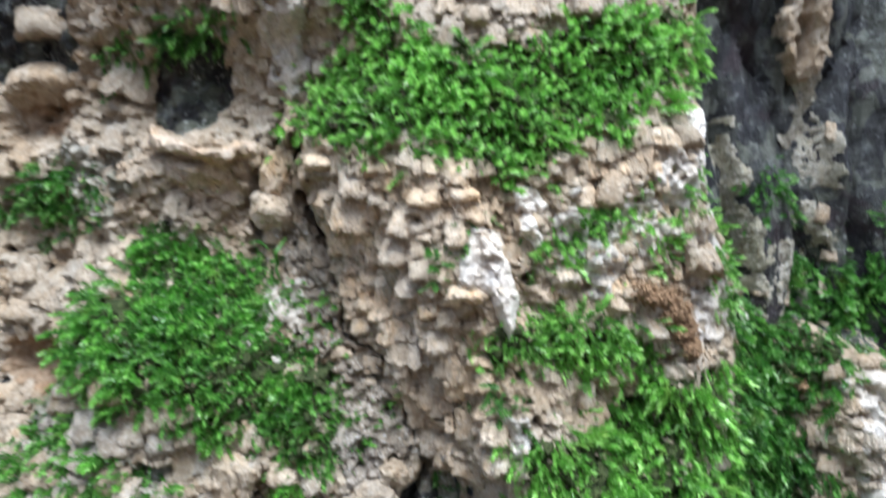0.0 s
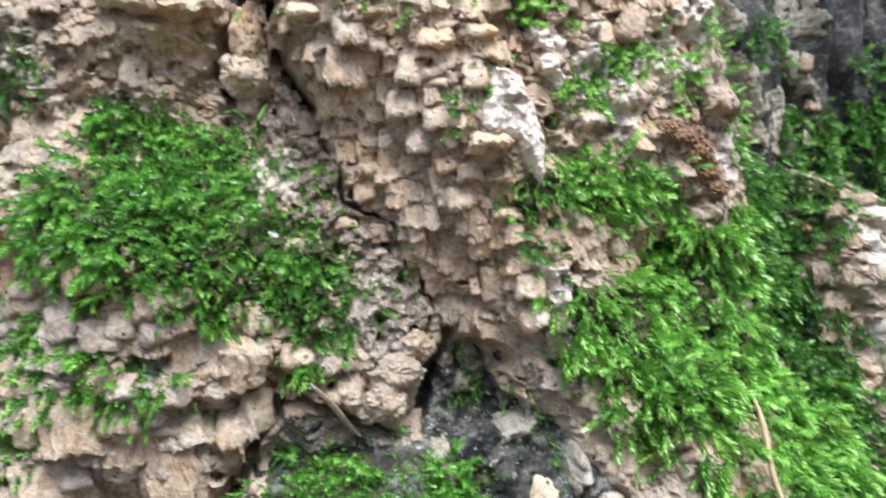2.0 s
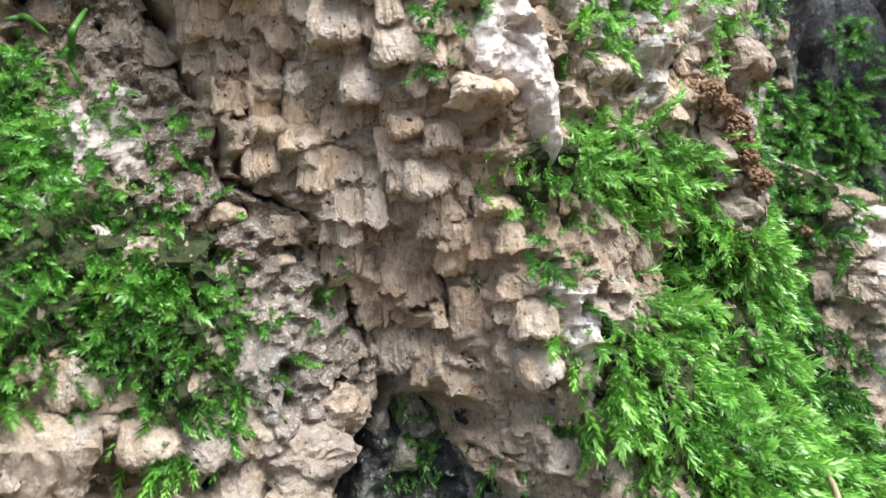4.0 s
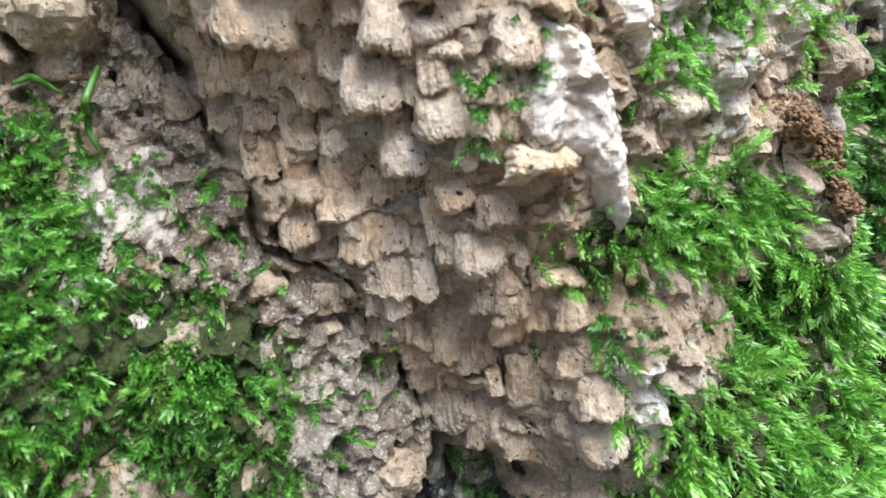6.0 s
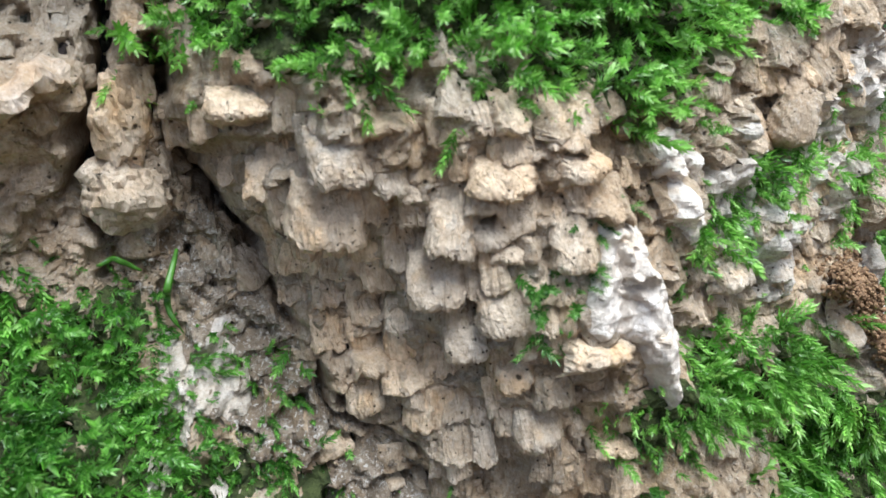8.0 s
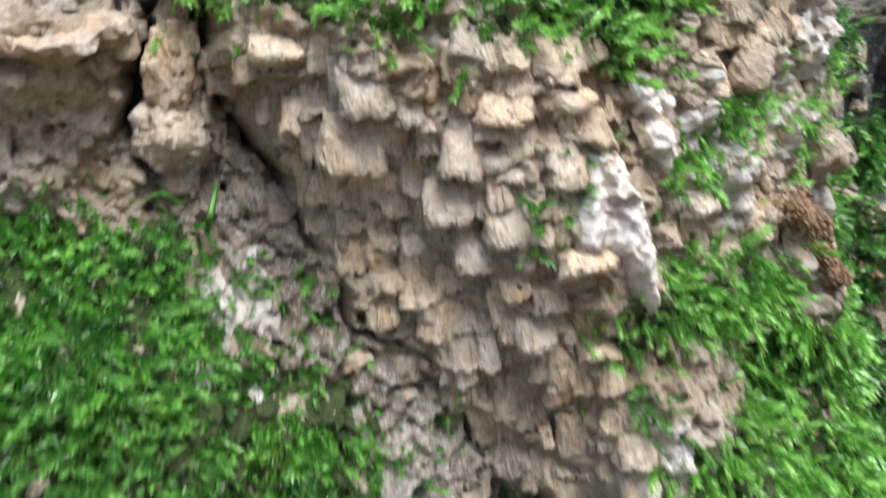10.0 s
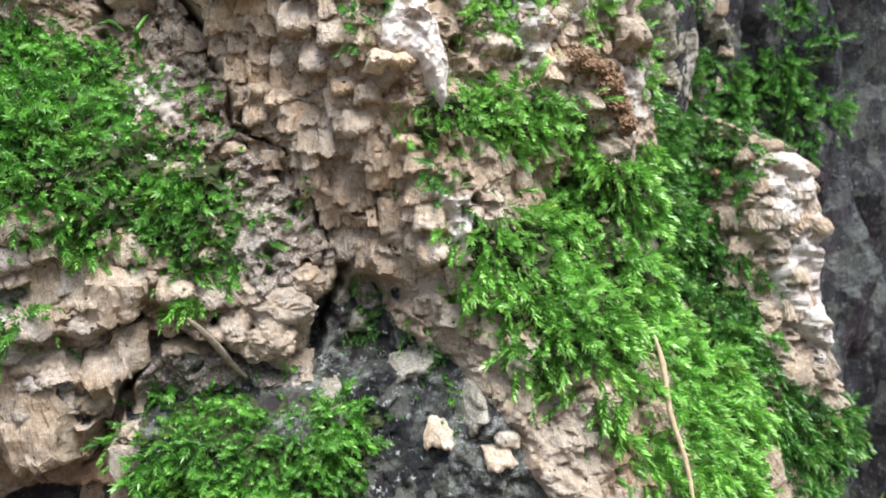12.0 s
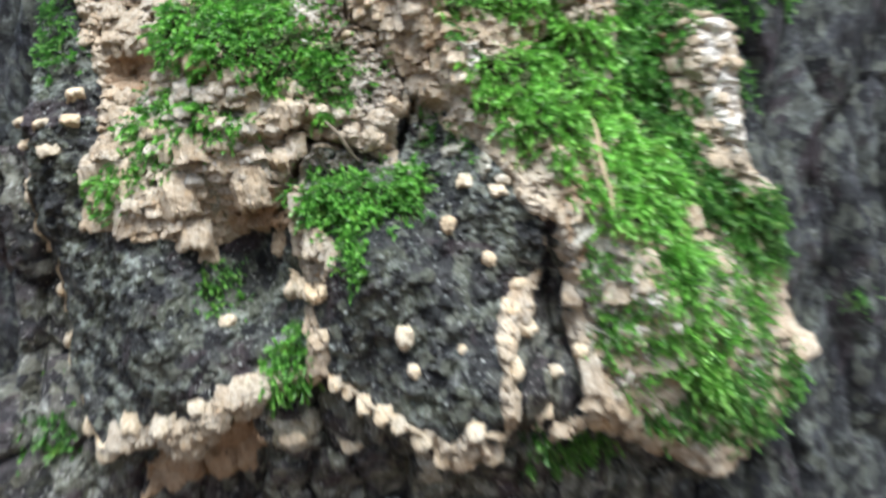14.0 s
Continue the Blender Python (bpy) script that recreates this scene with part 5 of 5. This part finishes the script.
def moss(label, shape, gap, length, material, thin=0.0, hang=0.5, shoots=SHOOTS, mound=0.004, sheet=None, mat=False):
    """One patch of moss: a low mat and longer shoots. thin: share left bare in gaps; hang: how far the shoots droop; mound: height of its cushions."""
    sheet = sheet or crust
    xs, zs = [p[0] / 1000 for p in shape], [p[1] / 1000 for p in shape]
    verts, faces, fresh, base = [], [], [], 0
    for layer, (every, tall, pool) in enumerate(((gap * 0.78, length * 0.52, FINE), (gap * 1.08, length * 1.06, shoots))):

        def ok(x, z):
            edge = inside(x, z, shape) + 0.004 * grain(x, z, 0.008, 131, 3) + rng.normal(0, 0.0028, len(x)) - 0.0005
            return (edge > 0) & (grain(x, z, 0.0085, 137, 3) * 0.5 + 0.5 + rng.normal(0, 0.05, len(x)) > thin)

        p = scatter((min(xs) - 0.004, min(zs) - 0.004), (max(xs) + 0.004, max(zs) + 0.004), every, ok,
                    int(3.2 * (max(xs) - min(xs) + 0.008) * (max(zs) - min(zs) + 0.008) / every**2))
        n = sheet.out(p[:, 0], p[:, 1])
        y = np.minimum(sheet.at(p[:, 0], p[:, 1]), bark.at(p[:, 0], p[:, 1])) if sheet is crust else sheet.at(p[:, 0], p[:, 1])
        rise = np.clip(grain(p[:, 0], p[:, 1], 0.0095, 139, 3, 1.3) + 0.25, 0, 1) * np.clip(inside(p[:, 0], p[:, 1], shape) / 0.005, 0, 1)
        clump = np.stack([grain(p[:, 0], p[:, 1], 0.0055, seed, 2) for seed in (151, 157, 163)], -1)
        size = 0.95 + 0.5 * grain(p[:, 0], p[:, 1], 0.010, 167, 3)
        for k in range(len(p)):
            v, f = pool[rng.randint(len(pool))]
            d = n[k] * 0.8 + rng.normal(0, 0.36, 3) + clump[k] * 1.0 + np.array([0, -0.15, -hang])
            d /= np.linalg.norm(d)
            a = np.array([0, -0.2, -1.2]) + rng.normal(0, 0.45, 3)
            a = a - d * (a @ d)
            a /= np.linalg.norm(a)
            turn = np.stack([a, np.cross(d, a), d], 1) * (tall * size[k] * rng.uniform(0.55, 1.3))
            foot = np.array([p[k, 0], y[k] + 0.0004, p[k, 1]]) + n[k] * (mound * rise[k])
            verts.append(v @ turn.T + foot)
            faces.append(f + base)
            fresh.append((np.arange(len(f)) > YOUNG * len(f)) & (layer == 1))
            base += len(v)
    me = solid("moss_patch", np.concatenate(verts), np.concatenate(faces), False)
    for m in material:
        me.materials.append(m)
    me.polygons.foreach_set("material_index", np.concatenate(fresh).astype(np.int32))
    ob = put("moss_patch", me, None)
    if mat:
        # a dark green-brown sheet that shows in the gaps between the shoots
        plate("moss_mat", shape, 0.0006, MAT, 0.004, -0.0010, 0.0008, ob, "dark green-brown sheet with holes between the shoots", 0.017, None if sheet is crust else sheet, 0.0016)
    return tagged(ob, label, "moss", "", "stuff")


moss("deep green feathery moss cushion on the fungus crust", M_LEFT, 0.00122, 0.0062, MOSS_MID, -0.2, 0.45, SHOOTS + SLENDER, mat=True)
moss("thin moss spreading over the dirty crust", [(-52, 595), (-39, 589), (-33, 580), (-32, 564), (-56, 569)], 0.0015, 0.0056, MOSS_MID, 0.34, 0.5, SLENDER, 0.001)
moss("thin moss fringe under the moss cushion", M_FRINGE, 0.0018, 0.006, MOSS_BRIGHT, 0.5, 0.6, SLENDER, 0.001)
moss("small tuft of green moss on the crust", M_TUFT, 0.0014, 0.006, MOSS_MID, 0.36, 0.4)
moss("band of green moss above the dark bark lobe", M_BAND, 0.0015, 0.0062, MOSS_MID, 0.30, 0.5)
moss("bright green moss tuft below the white fungus", M_UNDER_WHITE, 0.0012, 0.0056, MOSS_BRIGHT, 0.10, 0.55, SLENDER, mat=True)
moss("few moss shoots on pale crust", M_FEW, 0.0018, 0.006, MOSS_DEEP, 0.45, 0.3, SLENDER, 0.001)
moss("thick hanging curtain of bright yellow-green moss", M_CURTAIN, 0.0013, 0.0064, MOSS_BRIGHT, 0.27, 0.65, BUSHY, 0.006, mat=True)
moss("deep green moss on the side of the trunk", M_SIDE, 0.0015, 0.0066, MOSS_DEEP, 0.12, 0.7, BUSHY, 0.005, mat=True)
moss("scattered green moss on whitish crust", M_SCATTER, 0.0014, 0.0054, MOSS_BRIGHT, 0.38, 0.5, SLENDER, 0.001)
moss("broad cushion of vivid green moss", M_TOP, 0.00135, 0.0060, MOSS_BRIGHT, 0.10, 0.22, SHOOTS + SLENDER, 0.0012, mat=True)
moss("green moss tuft on upper crust", M_CORNER, 0.0015, 0.0062, MOSS_DEEP, 0.28, 0.4)
moss("green moss tuft on a ledge of crust", M_LEDGE, 0.0015, 0.0062, MOSS_DEEP, 0.2, 0.4)
moss("short fine moss growing on the dark bark", M_BARK, 0.0010, 0.0058, MOSS_MID, -0.3, 0.1, SHOOTS, 0.003, bark, True)
moss("small dark green moss tuft on black bark", M_SPOT, 0.0013, 0.0055, MOSS_MID, 0.0, 0.4)
moss("strip of dull green moss between the lobes", M_STRIP, 0.0013, 0.0060, MOSS_MID, 0.05, 0.6)
moss("long hanging moss streaming down the crust", M_STREAM, 0.0015, 0.0070, MOSS_BRIGHT, 0.14, 0.7, BUSHY, 0.006, mat=True)
moss("thin bright moss hanging over the brown hollow", [(36, 518), (72, 518), (80, 494), (62, 488), (46, 502)], 0.0015, 0.0062, MOSS_BRIGHT, 0.30, 0.7, BUSHY, 0.003)
moss("sparse moss on the dark shoulder of the bark", [(-168, 606), (-150, 604), (-144, 580), (-152, 566), (-164, 572)], 0.0018, 0.0060, MOSS_DEEP, 0.40, 0.5, SHOOTS, 0.001, bark)
moss("ragged moss along the lower edge of the crust", M_LOW_EDGE, 0.0017, 0.0065, MOSS_DEEP, 0.36, 0.7, SHOOTS, 0.003)
moss("thin scattered moss over pale lower crust", M_LOW_FILM, 0.0015, 0.0056, MOSS_MID, 0.22, 0.5, SLENDER, 0.001)
moss("single moss sprigs on the gritty crust", M_SPRIGS, 0.0019, 0.0040, MOSS_MID, 0.46, 0.3, SLENDER, 0.0)
moss("tiny moss sprig beside the white fungus", [(0, 597), (4, 597), (4, 593), (0, 593)], 0.0014, 0.0042, MOSS_DEEP, 0.0, 0.1, SLENDER, 0.0)
moss("tiny moss sprig above the white fungus", [(6, 606), (10, 606), (10, 602), (6, 602)], 0.0016, 0.0042, MOSS_DEEP, 0.0, 0.1, SLENDER, 0.0)
moss("green moss tuft on the edge of the crust", M_EDGE, 0.0015, 0.0062, MOSS_DEEP, 0.28, 0.5)
moss("thin green moss in a crease of the bark", M_MIDLINE, 0.0016, 0.004, MOSS_DEEP, 0.45, 0.4, FINE, 0.0)
moss("thin moss over whitish crust at the edge", [(56, 618), (73, 628), (84, 615), (88, 600), (98, 588), (84, 574), (72, 578), (70, 596)], 0.0016, 0.0055, MOSS_BRIGHT, 0.44, 0.6, SLENDER, 0.001)
moss("narrow streak of moss on the dark bark", [(1, 538), (5, 536), (2, 526), (-3, 518), (-8, 518), (-3, 526)], 0.0012, 0.0042, MOSS_DEEP, 0.25, 0.5, SLENDER, 0.001, bark)
moss("narrow streak of moss on the bark flakes", [(10, 531), (13, 528), (16, 524), (15, 513), (10, 513), (11, 522)], 0.0012, 0.0042, MOSS_DEEP, 0.25, 0.5, SLENDER, 0.001, bark)
moss("sparse moss on grey algae film", [(-118, 560), (-98, 556), (-90, 545), (-104, 540), (-122, 548)], 0.0018, 0.0055, MOSS_DEEP, 0.42, 0.5, SLENDER, 0.001)
plate("tan_crust", [(-118, 416), (-88, 426), (-78, 413), (-86, 387), (-140, 380), (-136, 399)], 0.0016, FRESH, 0.006, 0.002, 0.0009, fungus, "orange-brown crust on the lower bark", 0.004, lower)
plate("algae_patch", [(-20, 404), (-6, 398), (-4, 380), (-16, 372)], 0.0010, ALGAE, 0.006, 0.001, 0.001, trunk, "grey algae film on the lower bark", 0.008, lower)
plate("algae_patch", [(-76, 418), (-58, 420), (-56, 404), (-72, 398)], 0.0010, ALGAE, 0.006, 0.001, 0.001, trunk, "grey algae film on the lower bark", 0.009, lower)
moss("sparse moss on the lower bark", [(-186, 440), (-170, 436), (-168, 400), (-190, 396)], 0.0019, 0.0060, MOSS_DEEP, 0.44, 0.5, SHOOTS, 0.001, lower)
moss("dull moss at the foot of the gap", [(28, 408), (50, 406), (66, 396), (60, 380), (30, 384)], 0.0017, 0.0062, MOSS_DEEP, 0.36, 0.5, SHOOTS, 0.002, lower)
for x, z, w, h in ((-66, 409, 12, 5), (-44, 404, 8, 5), (-100, 420, 9, 6), (34, 416, 9, 5), (40, 432, 6, 4)):
    m = nodule_matrix(x / 1000, z / 1000, w * 1.1 / 1000, h * 1.1 / 1000, 0.8 * h / 1000, rng.uniform(-0.2, 0.2), sheet=lower)
    tagged(put("small_bracket", PALE_SHELF[rng.randint(8)], None, None, m), "small cream fungus bracket on the lower bark", "fungus", "small brackets on the bark")

# ---- on the bare trunk beside the face ----
side = Sheet(np.arange(0.07, 0.24, 0.0015), np.arange(0.40, 0.71, 0.0015), trunk_depth)
moss("sparse green moss on the black trunk bark", [(131, 597), (143, 612), (161, 614), (164, 600), (153, 590), (184, 589), (184, 579), (154, 573), (136, 570), (129, 583)], 0.0017, 0.0068, MOSS_DEEP, 0.42, 0.4, SHOOTS, 0.002, side)
moss("small moss tuft in a bark furrow", [(92, 619), (104, 626), (105, 614), (97, 605)], 0.0018, 0.006, MOSS_DEEP, 0.42, 0.4, SHOOTS, 0.001, side)
moss("thin moss on dark trunk bark", [(105, 613), (118, 607), (120, 586), (100, 586)], 0.0018, 0.006, MOSS_DEEP, 0.46, 0.4, SLENDER, 0.001, side)
moss("green moss on the trunk beside the crust", [(112, 597), (132, 596), (150, 604), (157, 584), (137, 577), (158, 566), (136, 560), (110, 580)], 0.0016, 0.0066, MOSS_DEEP, 0.36, 0.5, SHOOTS, 0.003, side)
moss("green moss tuft beside the pale nodules", [(137, 552), (150, 548), (158, 528), (146, 529)], 0.0016, 0.0066, MOSS_DEEP, 0.3, 0.6, SHOOTS, 0.002, side)
moss("small moss tuft on the dark trunk", [(203, 434), (216, 432), (218, 422), (206, 422)], 0.0018, 0.006, MOSS_DEEP, 0.3, 0.5, SHOOTS, 0.001, side)
plate("tan_crust", [(106, 690), (128, 690), (124, 660), (115, 653), (107, 660)], 0.005, CRUST, 0.004, 0.004, 0.0009, fungus, "tan crust on the bark of the trunk", 0.0, side)
plate("algae_patch", [(111, 664), (127, 662), (131, 630), (129, 598), (118, 598), (113, 630)], 0.0005, ALGAE, 0.008, 0.0006, 0.0009, fungus, "greyish film on the bark of the trunk", 0.009, side, 0.0008)
plate("algae_patch", [(80, 640), (96, 652), (97, 620), (94, 596), (84, 598)], 0.0005, ALGAE, 0.008, 0.0006, 0.0009, fungus, "greyish film on the bark of the trunk", 0.014, side, 0.0008)
plate("algae_patch", [(82, 616), (104, 608), (126, 606), (126, 576), (100, 576), (88, 590)], 0.0008, ALGAE, 0.008, 0.0012, 0.0009, fungus, "grey algae film on the bark of the trunk", 0.012, side, 0.0008)
for x, z, w, h in ((124, 611, 5, 7), (126, 598, 6, 4), (116, 591, 7, 6), (125, 587, 5, 4), (110, 585, 6, 5), (121, 664, 10, 7), (111, 671, 8, 6), (127, 638, 4, 6), (97, 588, 5, 4)):
    m = nodule_matrix(x / 1000, z / 1000, w / 1000, h / 1000, 0.55 * h / 1000, rng.uniform(-0.3, 0.3), sheet=side)
    tagged(put("trunk_bracket", (SHELF + TUBES)[rng.randint(20)], None, None, m), "small tan fungus bracket on the trunk bark", "fungus", "brackets on the trunk")


# ---- loose small things ----
def on_face(x, z, off=0.0):
    return Vector((x / 1000, float(crust.at(np.array([x / 1000]), np.array([z / 1000]))[0]) - off, z / 1000))


def strand(name, course, radii, sides=7, flat=1.0):
    """A tapered strand along a course of places; flat squeezes it into a blade."""
    pts = [Vector(p) for p in course]
    verts, faces = [], []
    for k, p in enumerate(pts):
        way = (pts[min(k + 1, len(pts) - 1)] - pts[max(k - 1, 0)]).normalized()
        a = way.cross(Vector((0, -1, 0.01))).normalized()
        b = way.cross(a)
        for i in range(sides):
            t = 2 * math.pi * i / sides
            verts.append(p + a * math.cos(t) * radii[k] + b * math.sin(t) * radii[k] * flat)
    for k in range(len(pts) - 1):
        for i in range(sides):
            j = (i + 1) % sides
            faces.append((k * sides + i, k * sides + j, k * sides + sides + j, k * sides + sides + i))
    return solid(name, np.array(verts), np.array(faces))


def smooth_course(points, off, count=16):
    """A course over the face through x, z in millimetres, standing off it by the given metres at each point."""
    pts = np.array(points, float)
    s, at = np.linspace(0, len(pts) - 1, count), np.arange(len(pts))
    xs, zs, offs = np.interp(s, at, pts[:, 0]), np.interp(s, at, pts[:, 1]), np.interp(s, at, off)
    raw = [on_face(x, z, o) for x, z, o in zip(xs, zs, offs)]
    return [(raw[max(k - 1, 0)] + raw[k] * 2 + raw[min(k + 1, count - 1)]) / 4 for k in range(count)]


twig_course = [Vector((0.0606 + 0.0002 * k + 0.0005 * math.sin(k * 0.9), 0.1715 - 0.0012 * k, 0.5262 - 0.0031 * k)) for k in range(12)]
twig = tagged(put("twig", strand("twig", twig_course, [0.0003 + 0.0005 * min(1, k / 2) - 0.00003 * k for k in range(12)]), STRAW), "thin dry straw-coloured twig hanging in the moss", "twig")
put("side_stub", strand("side_stub", [(0.0640, 0.1645, 0.5005), (0.0655, 0.1640, 0.5000), (0.0668, 0.1638, 0.5002)], [0.0004, 0.0003, 0.0002]), STRAW, twig)
needle_course = [Vector((-0.0400, 0.1885, 0.5348)).lerp(Vector((-0.0285, 0.1965, 0.5185)), k / 11) + Vector((0.0004, -0.0006, 0.0003)) * math.sin(k * 0.5) for k in range(12)]
tagged(put("dry_needle", strand("dry_needle", needle_course, [0.00025 + 0.0006 * math.sin(math.pi * min(1, (k + 1) / 13)) for k in range(12)], 6, 0.4), BARK_CHIP), "dry pale flat plant needle lodged in a crack", "needle")
tagged(put("grass_blade", strand("grass_blade", smooth_course([(-46.7, 603.5), (-48.9, 599), (-49.8, 594.8), (-48, 590)], [0.009, 0.009, 0.006, 0.001]), [0.0001 + 0.0005 * math.sin(math.pi * min(1, (k + 1) / 15)) ** 0.7 for k in range(16)], 6, 0.35), BLADE), "small curved green blade growing from the crust", "plant")
tagged(put("grass_blade", strand("grass_blade", smooth_course([(-59, 601.5), (-56, 602.5), (-52.6, 599.7)], [0.002, 0.006, 0.002]), [0.0001 + 0.0004 * math.sin(math.pi * (k + 1) / 17) for k in range(16)], 6, 0.35), BLADE), "small curled green blade lying on the crust", "plant")


def grain_clump(label, spots, count, seed):
    """A clump of brown droppings: small rough grains heaped over a few spots x, z, half width, half height."""
    rs = np.random.RandomState(seed)
    bm = bmesh.new()
    for k in range(count):
        x, z, w, h = spots[rs.randint(len(spots))]
        px, pz = x + rs.normal(0, 0.42) * w, z + rs.normal(0, 0.42) * h
        heap = 0.0035 * max(0.0, 1 - ((px - x) / w) ** 2 - ((pz - z) / h) ** 2)
        p = on_face(px, pz, 0.0015 + heap * rs.uniform(0.3, 1.0))
        size = rs.uniform(0.00022, 0.00048)
        m = Matrix.Translation(p) @ Euler(rs.uniform(0, 6, 3)).to_matrix().to_4x4() @ Matrix.Diagonal((size, size * rs.uniform(0.7, 1.0), size * rs.uniform(0.9, 1.7), 1))
        made = bmesh.ops.create_icosphere(bm, subdivisions=1, radius=1.0, matrix=m)
        for v in made["verts"]:
            v.co += 0.0002 * noise.noise_vector(v.co * 2500)
    me = bpy.data.meshes.new("frass_clump")
    bm.to_mesh(me)
    bm.free()
    return tagged(put("frass_clump", me, PELLET), label, "droppings")


grain_clump("heap of reddish brown insect droppings caught on the crust", [(53, 588.5, 4, 3.5), (57, 587, 6, 4.5), (61, 584, 6.5, 6), (63.5, 579, 5, 5), (65, 574, 3, 3.5)], 2000, 3)
grain_clump("small heap of rusty brown insect droppings", [(104, 560, 4, 2.4)], 160, 5)
